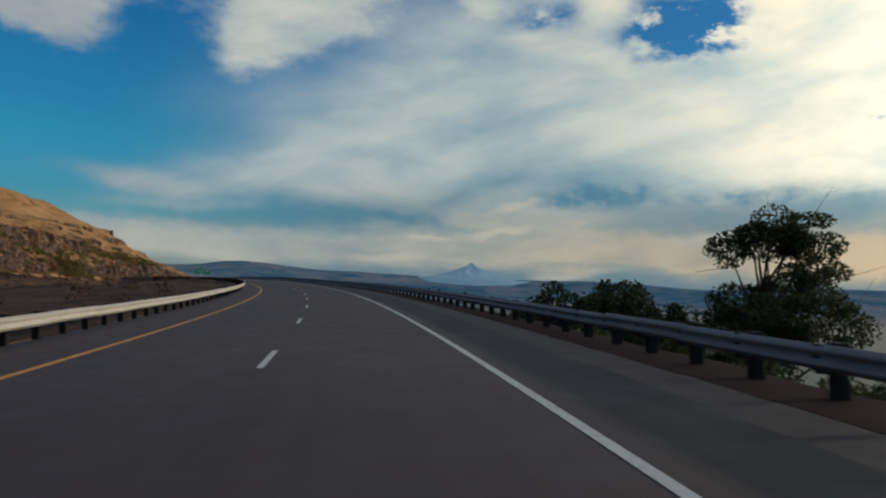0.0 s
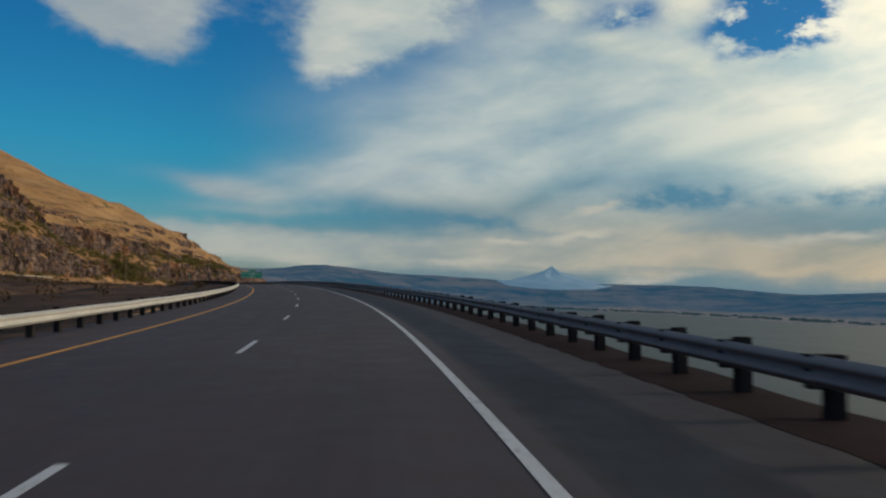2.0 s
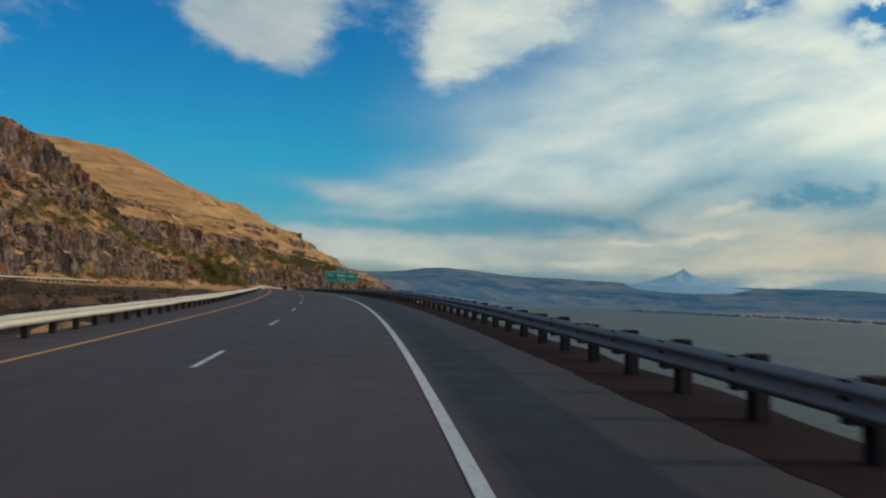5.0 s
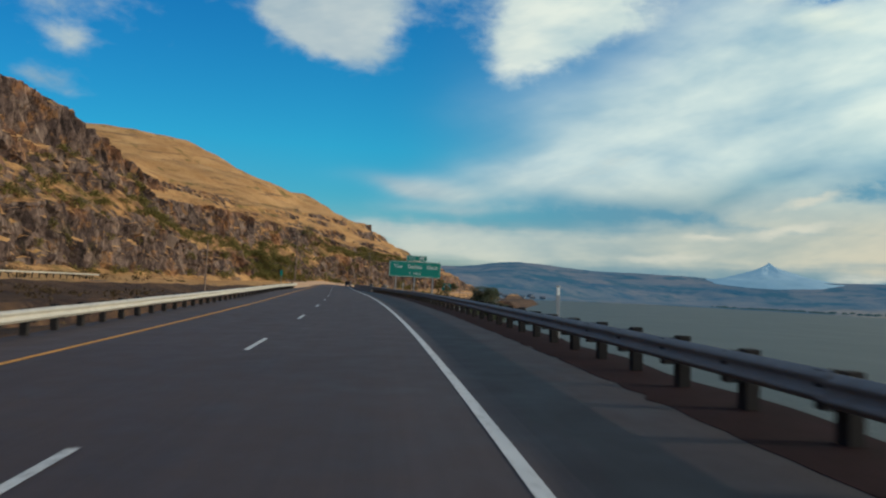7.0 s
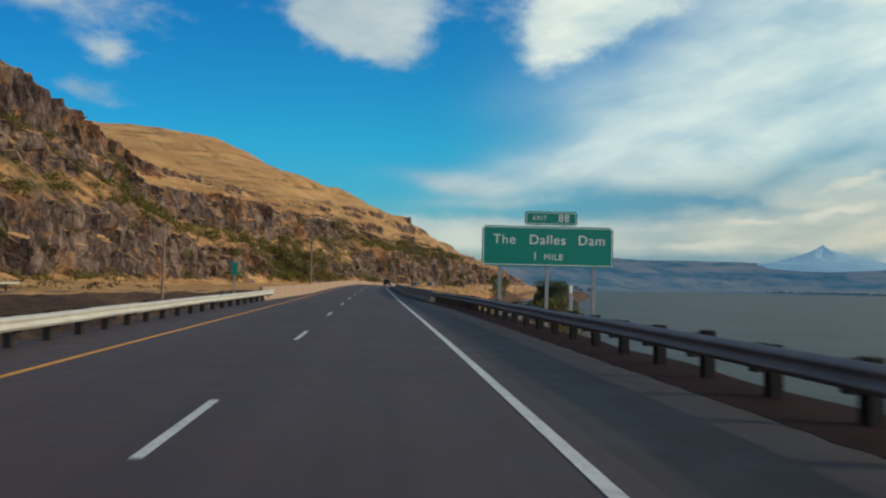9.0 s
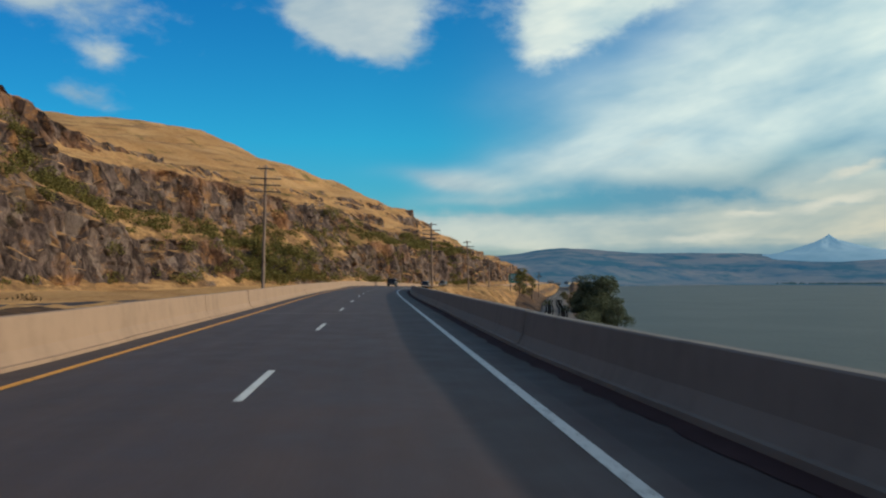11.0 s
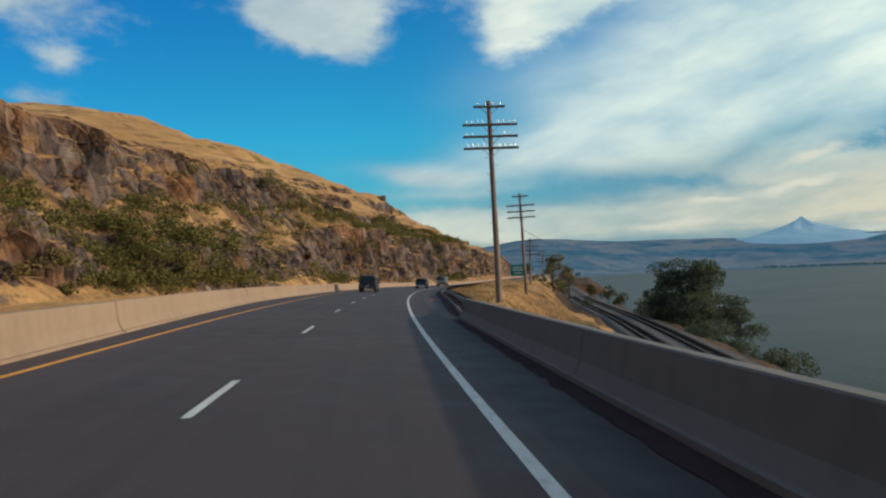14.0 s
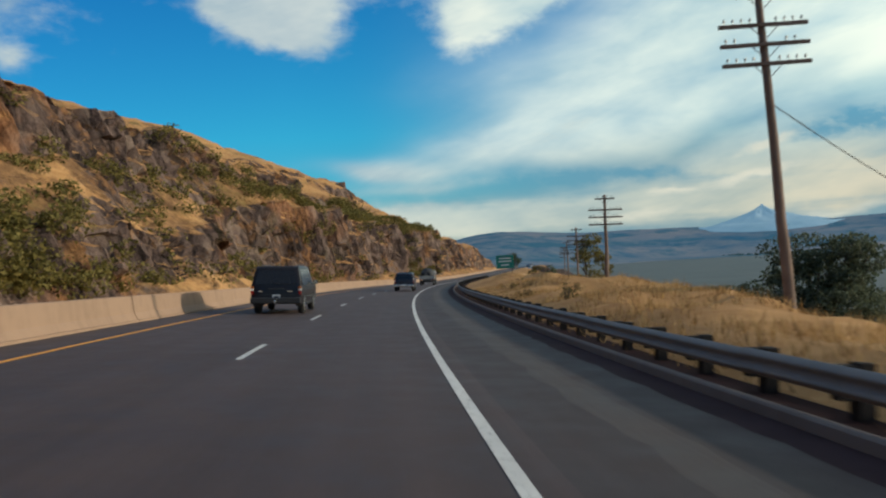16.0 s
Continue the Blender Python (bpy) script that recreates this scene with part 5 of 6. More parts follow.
def wheel(parent, at, radius, width, side):
    bm = bmesh.new()
    tube(bm, [(-width / 2, 0, 0), (-width / 2 + 0.03, 0, 0), (width / 2 - 0.03, 0, 0), (width / 2, 0, 0)], [radius - 0.05, radius, radius, radius - 0.05], 24)
    w = part("wheel", bm, M_TYRE, parent, "black rubber tyre", True)
    w.matrix_basis = Matrix.Translation(at)
    bm = bmesh.new()
    o = side * width / 2
    tube(bm, [(o - side * 0.02, 0, 0), (o + side * 0.012, 0, 0)], [radius * 0.66, radius * 0.62], 20)
    r = part("rim", bm, M_RIM, w, "polished alloy rim")
    bm = bmesh.new()
    for k in range(6):
        a = 2 * math.pi * (k + 0.5) / 6
        box(bm, (0.012, 0.09, radius * 0.26), (o + side * 0.012, math.sin(a) * radius * 0.40, math.cos(a) * radius * 0.40), 0, Matrix.Rotation(-a, 4, "X"))
    part("rim_openings", bm, M_TRIM, w, "dark gaps between the spokes")
    bm = bmesh.new()
    tube(bm, [(o, 0, 0), (o + side * 0.03, 0, 0)], [radius * 0.16, radius * 0.13], 12)
    part("hub_cap", bm, M_CHROME, w)
    return w


def arch(parent, y, radius, side, wide):
    bm = bmesh.new()
    pts = [(math.cos(a) * radius, math.sin(a) * radius) for a in np.linspace(-0.1, math.pi + 0.1, 15)]
    f = [bm.verts.new((side * (wide / 2 - 0.006 + 0.012), y + p, 0.36 + q)) for p, q in pts]
    g = [bm.verts.new((side * (wide / 2 - 0.3), y + p, 0.36 + q)) for p, q in pts]
    bm.faces.new(f)
    for i in range(len(pts) - 1):
        bm.faces.new((f[i], f[i + 1], g[i + 1], g[i]))
    bmesh.ops.recalc_face_normals(bm, faces=bm.faces[:])
    part("wheel_arch", bm, M_TRIM, parent, "dark wheel arch")


def suv(label, m, paint_mat, long=5.1, wide=2.0, high=1.93, hitch=True, canopy=False):
    car = empty("sport_utility_vehicle" if not canopy else "pickup_truck", m)
    tagged(car, label, "car" if not canopy else "pickup truck", "vehicles on the highway")
    r, f, belt, tum = -long / 2, long / 2, 1.13, 0.17
    if canopy:
        outline = [(r, 0.50), (r - 0.02, 0.98), (r + 0.02, 1.12), (r + 0.16, high - 0.07), (r + 0.30, high - 0.02), (r + 3.2, high), (r + 3.45, high - 0.05), (r + 4.1, 1.2), (f - 0.1, 1.08), (f, 0.95), (f, 0.42), (r + 0.6, 0.42)]
    else:
        outline = [(r + 0.04, 0.42), (r, 0.62), (r + 0.03, 0.80), (r + 0.05, 1.14), (r + 0.26, high - 0.10), (r + 0.42, high - 0.01), (f - 2.0, high), (f - 1.78, high - 0.06), (f - 1.12, 1.24), (f - 0.12, 1.08), (f, 0.95), (f, 0.42)]
    body = shell("body", outline, wide, belt, high, tum, paint_mat, car)
    wins = [("rear_window", [(r + 0.46, belt + 0.06), (r + 1.42, belt + 0.05), (r + 1.42, high - 0.14), (r + 0.66, high - 0.15)]),
            ("door_window", [(r + 1.5, belt + 0.05), (r + 2.36, belt + 0.04), (r + 2.36, high - 0.13), (r + 1.5, high - 0.14)]),
            ("door_window", [(r + 2.46, belt + 0.04), (f - 1.36, belt + 0.08), (f - 1.92, high - 0.13), (r + 2.46, high - 0.13)])]
    for side in (-1, 1):
        for nm, poly in wins:
            pane(nm, poly, wide, belt, high, tum, side, M_CAR_GLASS, body, "tinted side window")
        for y in (r + 1.46, r + 2.41, r + 3.45):
            bm = boxed((0.006, 0.012, 0.62), (side * (wide / 2 - 0.012), y, 0.80))
            part("door_gap", bm, M_TRIM, body, "dark door seam")
        for y in (r + 1.7, r + 2.62):
            part("door_handle", boxed((0.03, 0.17, 0.035), (side * (wide / 2 + 0.005), y, 1.03), 0.008), M_TRIM, body)
        part("side_moulding", boxed((0.02, long * 0.42, 0.07), (side * (wide / 2 + 0.0), r + long * 0.50, 0.66), 0.006), M_TRIM, body)
        part("running_board", boxed((0.16, long * 0.40, 0.06), (side * (wide / 2 - 0.03), r + long * 0.50, 0.40), 0.015), M_TRIM, car)
        # mirrors
        mir = part("side_mirror", boxed((0.20, 0.10, 0.19), (side * (wide / 2 + 0.14), f - 1.52, 1.24), 0.03), paint_mat, car)
        part("mirror_arm", boxed((0.14, 0.05, 0.05), (side * (wide / 2 + 0.0), f - 1.50, 1.17), 0.01), M_TRIM, mir)
        part("mirror_glass", boxed((0.16, 0.006, 0.14), (side * (wide / 2 + 0.14), f - 1.574, 1.24)), M_CHROME, mir)
        # rear lamps: amber over clear over red
        x = side * (wide / 2 - 0.062)
        for (z0, z1), mat in (((1.03, 1.13), M_AMBER), ((0.96, 1.03), M_SIGN_WHITE), ((0.80, 0.96), M_RED)):
            part("rear_lamp", boxed((0.10, 0.10, z1 - z0 - 0.004), (x, r + 0.06, (z0 + z1) / 2), 0.008), mat, car, {M_AMBER: "amber turn lamp", M_RED: "red brake lamp"}.get(mat, "clear reversing lamp"))
        part("headlight", boxed((0.34, 0.10, 0.16), (side * (wide / 2 - 0.24), f - 0.06, 0.86), 0.03), M_CHROME, car)
        for y in (r + 1.02, f - 0.98):
            arch(car, y, 0.43, side, wide)
            wheel(car, (side * (wide / 2 - 0.12), y, 0.375), 0.375, 0.25, side)
        if not canopy:
            part("roof_rail", boxed((0.04, 2.2, 0.045), (side * (wide / 2 - 0.30), r + 1.75, high + 0.045), 0.012), M_TRIM, car)
    # the tail: glass, handle bar, plate, bumper
    def rear_panel(nm, z0, z1, w0, w1, mat, lab, off=0.012):
        bm = bmesh.new()
        ys = [np.interp(z, [o[1] for o in outline[:6]], [o[0] for o in outline[:6]]) - off for z in (z0, z1)]
        q = [bm.verts.new(c) for c in ((-w0, ys[0], z0), (w0, ys[0], z0), (w1, ys[1], z1), (-w1, ys[1], z1))]
        b = [bm.verts.new(v.co + Vector((0, 0.05, 0))) for v in q]
        bm.faces.new(q)
        for i in range(4):
            bm.faces.new((q[i], q[(i + 1) % 4], b[(i + 1) % 4], b[i]))
        bmesh.ops.recalc_face_normals(bm, faces=bm.faces[:])
        return part(nm, bm, mat, body, lab)
    rear_panel("tail_window", 1.20, high - 0.17, wide / 2 - 0.16, wide / 2 - 0.30, M_CAR_GLASS, "tinted rear window")
    part("tailgate_bar", boxed((0.62, 0.03, 0.06), (0, r + 0.02, 1.02), 0.01), M_TRIM, body)
    part("badge", boxed((0.16, 0.012, 0.045), (-0.62, r + 0.03, 0.93), 0.004), M_CHROME, body, "small chrome badge")
    part("badge", boxed((0.20, 0.012, 0.035), (0.55, r + 0.03, 0.93), 0.004), M_CHROME, body, "small chrome badge")
    part("tailgate_gap", boxed((wide - 0.45, 0.012, 0.014), (0, r + 0.015, 0.80)), M_TRIM, body, "dark tailgate seam")
    part("number_plate", boxed((0.31, 0.012, 0.16), (0.02, r - 0.004, 0.72), 0.004), M_PLATE, car, "pale number plate with a plain bar")
    part("plate_bar", boxed((0.22, 0.004, 0.06), (0.02, r - 0.012, 0.715)), M_CAR_BLUE, car, "dark bar in place of the number")
    part("rear_bumper", boxed((wide - 0.02, 0.22, 0.24), (0, r - 0.02, 0.56), 0.05), M_CHROME if canopy else M_TRIM, car, "chrome rear bumper" if canopy else "")
    part("wiper", boxed((0.5, 0.02, 0.02), (0.2, r + 0.04, 1.22), 0, Matrix.Rotation(0.12, 4, "Y")), M_TRIM, body)
    if hitch:
        bm = boxed((0.07, 0.34, 0.07), (0, r - 0.16, 0.44), 0.006)
        part("tow_bar", bm, M_TRIM, car)
        bm = bmesh.new()
        bmesh.ops.create_uvsphere(bm, u_segments=12, v_segments=8, radius=0.055, matrix=Matrix.Translation((0, r - 0.30, 0.55)))
        tube(bm, [(0, r - 0.30, 0.46), (0, r - 0.30, 0.53)], [0.03, 0.02], 8)
        part("tow_ball", bm, M_CHROME, car, "chrome towing ball", True)
    part("windscreen", boxed((wide - 0.46, 0.02, 0.78), (0, f - 1.43, 1.55), 0, Matrix.Rotation(radians(43), 4, "X")), M_CAR_GLASS, body)
    return car


# a scrap of red plastic on the shoulder
bm = boxed((0.34, 0.12, 0.05), (0, 0, 0.03), 0.015)
box(bm, (0.12, 0.16, 0.03), (0.1, 0.06, 0.02), 0.008, Matrix.Rotation(0.5, 4, "Z"))
scrap = part("litter", bm, plain("red_plastic", (0.75, 0.09, 0.06), 0.6), None)
scrap.matrix_basis = road_pose(466.0, 1.8, 0.006, 12)
tagged(scrap, "scrap of red plastic on the road shoulder", "litter")
suv("black sport utility vehicle with tinted windows and alloy wheels", road_pose(499.2, -5.5), M_CAR_BLACK)
suv("dark blue pickup truck with a canopy and chrome bumper", road_pose(543.5, -1.75), M_CAR_BLUE, 5.4, 1.92, 1.80, False, True)


def laden_truck(m):
    car = empty("flatbed_truck", m)
    tagged(car, "pale flatbed truck carrying a dark covered load", "truck", "vehicles on the highway")
    part("chassis", boxed((0.9, 6.6, 0.2), (0, 0, 0.65), 0.02), M_TRIM, car)
    bed = part("flatbed", boxed((2.3, 4.4, 0.16), (0, -1.2, 0.95), 0.02), M_CAR_GREY, car)
    for sx in (-1, 1):
        part("side_board", boxed((0.06, 4.4, 0.5), (sx * 1.13, -1.2, 1.28), 0.012), M_CAR_GREY, bed, "pale side board")
        part("tail_lamp", boxed((0.16, 0.05, 0.12), (sx * 0.95, -3.42, 0.86), 0.01), M_RED, car, "red tail lamp")
        for y in (-2.3, 2.2):
            wheel(car, (sx * 0.98, y, 0.42), 0.42, 0.28, sx)
        part("mirror", boxed((0.2, 0.08, 0.32), (sx * 1.25, 2.2, 1.75), 0.03), M_TRIM, car)
    part("tailboard", boxed((2.3, 0.06, 0.45), (0, -3.38, 1.24), 0.012), M_CAR_GREY, bed)
    bm = boxed((2.0, 1.8, 1.45), (0, 2.0, 1.45), 0.14)
    cab = part("cab", bm, M_CAR_GREY, car, "", True)
    part("cab_window", boxed((1.5, 0.02, 0.5), (0, 1.09, 1.8)), M_CAR_GLASS, cab)
    part("bonnet", boxed((1.8, 1.1, 0.7), (0, 3.2, 1.05), 0.12), M_CAR_GREY, car)
    bm = bmesh.new()
    bmesh.ops.create_icosphere(bm, subdivisions=4, radius=1.0)
    for v in bm.verts:
        k = 1 + 0.12 * noise.noise(v.co * 2.2)
        v.co = Vector((max(-0.95, min(0.95, v.co.x * 1.1)) * k, max(-0.9, min(0.9, v.co.y)) * 2.1 * k - 1.2, max(-0.55, v.co.z) * 0.92 * k + 1.62))
    load = part("covered_load", bm, M_TARP, car, "dark tarpaulin over a domed load", True)
    bm = bmesh.new()
    for y in (-2.4, -1.2, 0.0):
        pts = [(math.cos(a) * 1.12, y, 1.2 + max(0, math.sin(a)) * 1.40) for a in np.linspace(0, math.pi, 13)]
        tube(bm, pts, [0.02] * 13, 5)
    part("strap", bm, M_CABLE, load, "load straps")
    part("rear_bumper", boxed((2.1, 0.12, 0.16), (0, -3.36, 0.58), 0.02), M_TRIM, car)


laden_truck(road_pose(585.0, -1.7))


def sedan(label, m, mat):
    car = empty("passenger_car", m)
    tagged(car, label, "car", "vehicles on the highway")
    o = [(-2.3, 0.4), (-2.34, 0.7), (-2.25, 0.98), (-1.5, 1.05), (-0.85, 1.40), (0.45, 1.43), (1.15, 1.0), (2.15, 0.82), (2.3, 0.65), (2.3, 0.4)]
    body = shell("body", o, 1.8, 0.98, 1.43, 0.2, mat, car)
    for side in (-1, 1):
        pane("side_window", [(-1.3, 1.05), (-0.2, 1.04), (-0.2, 1.35), (-0.78, 1.34)], 1.8, 0.98, 1.43, 0.2, side, M_CAR_GLASS, body)
        pane("side_window", [(-0.12, 1.04), (0.95, 1.04), (0.42, 1.35), (-0.12, 1.35)], 1.8, 0.98, 1.43, 0.2, side, M_CAR_GLASS, body)
        part("headlight", boxed((0.36, 0.1, 0.13), (side * 0.62, 2.22, 0.68), 0.03), M_CHROME, car)
        for y in (-1.4, 1.4):
            wheel(car, (side * 0.8, y, 0.32), 0.32, 0.2, side)
    part("windscreen", boxed((1.35, 0.02, 0.72), (0, 0.83, 1.22), 0, Matrix.Rotation(radians(58), 4, "X")), M_CAR_GLASS, body)


for s, v, mat, lab in ((530, -13.2, M_CAR_BLUE, "dark car driving beyond the concrete barrier"), (572, -13.4, M_SIGN_WHITE, "white car beyond the concrete barrier")):
    h = road_pose(s, v).to_euler().z
    z = float(np.interp(s, S_FINE, Z_FINE))
    p = road_at(s, v, -0.38, False)
    sedan(lab, Matrix.Translation(p) @ Matrix.Rotation(h + math.pi, 4, "Z"), mat)


# ---- plants ----
def leaf_material(name, dark, mid, light):
    k = Nodes(name)
    rnd = k.n.new("ShaderNodeNewGeometry").outputs["Random Per Island"]
    f = k.math("ADD", k.math("MULTIPLY", rnd, 0.6), k.math("MULTIPLY", k.noise(0.8, 3), 0.4))
    k.b.inputs["Subsurface Weight"].default_value = 0.0
    col = k.ramp(f, (0.2, dark), (0.5, mid), (0.85, light))
    k.done(col, 0.75, 0, 0.25)
    # thin leaves let some light through
    lets, both = k.n.new("ShaderNodeBsdfTranslucent"), k.n.new("ShaderNodeMixShader")
    k.l.new(col, lets.inputs["Color"])
    both.inputs[0].default_value = 0.4
    k.l.new(k.b.outputs[0], both.inputs[1])
    k.l.new(lets.outputs[0], both.inputs[2])
    k.l.new(both.outputs[0], k.n["Material Output"].inputs["Surface"])
    return k.mat


M_LEAF_DARK = leaf_material("dark_green_leaves", (0.020, 0.030, 0.012), (0.048, 0.066, 0.026), (0.10, 0.12, 0.05))
M_LEAF_OLIVE = leaf_material("olive_scrub", (0.034, 0.030, 0.010), (0.085, 0.072, 0.022), (0.17, 0.14, 0.045))
M_LEAF_DRY = leaf_material("dry_brown_scrub", (0.035, 0.022, 0.012), (0.085, 0.055, 0.028), (0.16, 0.11, 0.055))
M_STRAW = leaf_material("dry_grass_blades", (0.16, 0.09, 0.035), (0.36, 0.22, 0.09), (0.52, 0.36, 0.17))
# dark green greyed and lightened, so that glare haze is in the colour
M_LEAF_GREY = leaf_material("haze_grey_leaves", (0.045, 0.056, 0.034), (0.095, 0.112, 0.066), (0.16, 0.18, 0.11))
M_LEAF_BRUSH = leaf_material("yellow_green_brush", (0.062, 0.056, 0.016), (0.15, 0.13, 0.036), (0.27, 0.225, 0.07))
M_BARK = plain("grey_brown_bark", (0.075, 0.055, 0.042), 0.95, 0, 0.4, 8)


def leaves(rng, middles, radii, count, size, gaps=0.5):
    """Small folded leaves strewn through lumps of a crown, thinner inside."""
    verts, faces = [], []
    for c, r in zip(middles, radii):
        n = int(count * (r[0] * r[1] * r[2]) ** 0.66)
        for _ in range(n):
            d = rng.normal(size=3)
            d /= np.linalg.norm(d)
            q = c + d * np.array(r) * (0.45 + 0.6 * rng.random() ** 0.6)
            if noise.noise(Vector(q * 0.9)) + 0.5 < gaps * rng.random():
                continue
            a = rng.normal(size=3)
            a /= np.linalg.norm(a)
            b = np.cross(a, rng.normal(size=3))
            b /= np.linalg.norm(b) + 1e-6
            e = size * (0.6 + 0.8 * rng.random())
            i = len(verts)
            verts += [q - a * e, q + b * e * 0.5, q + a * e, q - b * e * 0.5]
            faces += [(i, i + 1, i + 2), (i, i + 2, i + 3)]
    return verts, faces


def height_at(s, v):
    """The ground's height at a place beside the road."""
    i = int(np.clip(np.searchsorted(rows_s, s), 1, len(rows_s) - 1))
    return float(np.interp(-v, -GV[i], GROUND[i, :, 2]))


def tree(name, label, s, v, high, wide, mat, seed, lumps=9, leaf=0.22, density=120, sink=0.3, base=None, gaps=0.9, category="tree", bare=0.35, thin=1.0):
    rng = np.random.default_rng(seed)
    x, y, _ = road_at(s, v)
    z = height_at(s, v) if base is None else base
    thing = empty(name, pose(x, y, z - sink, 0, 0, rng.uniform(0, 360)))
    tagged(thing, label, category)
    mids, rad = [], []
    for k in range(lumps):
        a, rr = rng.uniform(0, 2 * math.pi), wide * 0.5 * (0.25 + 0.6 * rng.random())
        zz = high * (bare + (0.95 - bare) * rng.random() ** 0.8)
        rr *= 1.0 - 0.55 * max(0, (zz / high - 0.6)) / 0.4
        mids.append(np.array([math.cos(a) * rr, math.sin(a) * rr, zz]))
        q = wide * 0.17 * thin * (0.7 + 0.7 * rng.random())
        rad.append((q * rng.uniform(0.8, 1.6), q * rng.uniform(0.8, 1.6), q * rng.uniform(0.45, 0.85)))
    bm = bmesh.new()
    lean = rng.uniform(-0.06, 0.06, 2) * high
    t0 = max(0.05, high * 0.016)
    spine = [(lean[0] * t * t, lean[1] * t * t, high * 0.8 * t) for t in np.linspace(0, 1, 7)]
    tube(bm, spine, [t0 * (1.25 - t) for t in np.linspace(0, 1, 7)], 8)
    trunk = part("trunk", bm, M_BARK, thing, "rough grey-brown trunk", True)
    bm = bmesh.new()
    for m in mids:
        t = np.clip(m[2] / high - 0.28, 0.05, 0.75) / 0.8
        a = Vector((lean[0] * t * t, lean[1] * t * t, high * 0.8 * t))
        b = Vector(m)
        mid = a.lerp(b, 0.5) + Vector((rng.uniform(-0.3, 0.3), rng.uniform(-0.3, 0.3), -0.06 * (b - a).length))
        tube(bm, [tuple(a), tuple(mid), tuple(b)], [t0 * 0.42, t0 * 0.28, t0 * 0.08], 5)
        for _ in range(3):
            e = b + Vector(rng.normal(size=3) * wide * 0.11)
            tube(bm, [tuple(mid.lerp(b, 0.6)), tuple(e)], [t0 * 0.13, t0 * 0.03], 4)
    part("branchwork", bm, M_BARK, trunk, "crooked bare limbs", True)
    vv, ff = leaves(rng, mids, rad, density, leaf, gaps)
    crown = link_mesh("crown", vv, ff, mat, thing, "uneven leafy crown")
    crown["kind"] = "stuff"
    return thing


def bush(label, s, v, high, wide, mat, seed, leaf=0.12, density=240, base=None):
    rng = np.random.default_rng(seed)
    x, y, _ = road_at(s, v)
    z = height_at(s, v) if base is None else base
    thing = empty("bush", pose(x, y, z - 0.15, 0, 0, 0))
    tagged(thing, label, "bush", "bushes on the river bank")
    mids, rad = [], []
    for k in range(8):
        a, rr = rng.uniform(0, 2 * math.pi), wide * 0.42 * rng.random() ** 0.7
        mids.append(np.array([math.cos(a) * rr, math.sin(a) * rr, high * (0.25 + 0.5 * rng.random()) * (1 - 0.35 * rr / (wide * 0.42))]))
        q = wide * (0.13 + 0.10 * rng.random())
        rad.append((q, q, min(q * 0.9, high * 0.35)))
    bm = bmesh.new()
    for m in mids:
        b = Vector(m)
        tube(bm, [(0.0, 0.0, -0.1), tuple(b * 0.55 + Vector((0, 0, -0.1 * high))), tuple(b + Vector((0, 0, min(0.2 * high, 0.35))))], [0.05, 0.03, 0.008], 4)
    part("stemwork", bm, M_BARK, thing, "thin woody stems")
    vv, ff = leaves(rng, mids, rad, density, leaf, 0.7)
    o = link_mesh("foliage", vv, ff, mat, thing, "dense small leaves")
    o["kind"] = "stuff"
    return thing


# the bank beside the first bend
tree("riverside_tree", "tall open-crowned tree rising from the river bank", 50, 29.0, 18.2, 12.0, M_LEAF_DARK, 12, 26, 0.15, 900, base=0.9, bare=0.45, gaps=1.2, thin=0.72)
for k, (s, v, h, w) in enumerate(((38, 9.4, 3.6, 4.4), (44, 9.6, 4.2, 5.0), (51, 10.2, 4.4, 6.0), (58, 11.5, 5.0, 6.5), (60, 17.0, 8.2, 7.5), (53, 16.0, 8.0, 7.0), (47, 15.5, 7.4, 6.5), (66, 13.0, 6.0, 6.0), (36, 13.0, 5.6, 5.0), (30, 17.5, 8.0, 7.0), (40, 19.0, 9.0, 6.0))):
    bush("dense dark green bush on the river bank", s + 3, v + 3.6, h * 1.75, w * 1.25, M_LEAF_DARK, 30 + k, 0.14, 620)
for k, (s, v, top, w) in enumerate(((50, 12.8, 12.6, 4.6), (51, 14.8, 13.2, 4.8), (50, 16.6, 13.2, 5.0), (51, 18.6, 12.8, 5.0), (50, 20.4, 12.6, 5.2), (51, 22.6, 12.6, 5.2), (50, 24.6, 13.0, 5.4), (48, 27.0, 13.4, 5.6))):
    g = height_at(s, v)
    bush("tall dark green thicket below the guardrail", s, v, (top - g) * 1.3, w * 1.35, M_LEAF_DARK, 130 + k, 0.16, 420, base=g)
# low scrub down the bank
for k, (s, v, h, w) in enumerate(((128, 8.2, 1.5, 2.2), (121, 9.5, 1.9, 2.6), (168, 7.4, 1.0, 1.6), (206, 7.2, 1.1, 1.7), (219, 7.6, 1.2, 1.8), (233, 7.0, 1.0, 1.4), (252, 7.8, 1.3, 2.0), (275, 7.4, 1.1, 1.9))):
    bush("low dry scrub behind the guardrail", s, v, h, w, M_LEAF_OLIVE if k % 2 else M_LEAF_DRY, 60 + k, 0.07, 420)
bush("rounded olive bush beside the sign posts", 308, 8.9, 4.6, 4.4, M_LEAF_BRUSH, 75, 0.10, 420, base=10.9)
bush("rounded olive bush beside the sign posts", 311, 10.5, 4.8, 4.0, M_LEAF_BRUSH, 76, 0.10, 420, base=10.6)
# beyond the railway
tree("riverside_tree", "broad dark green tree at the water's edge", 561, 48.5, 17.0, 15.5, M_LEAF_GREY, 21, 34, 0.24, 230, base=0.3, bare=0.06)
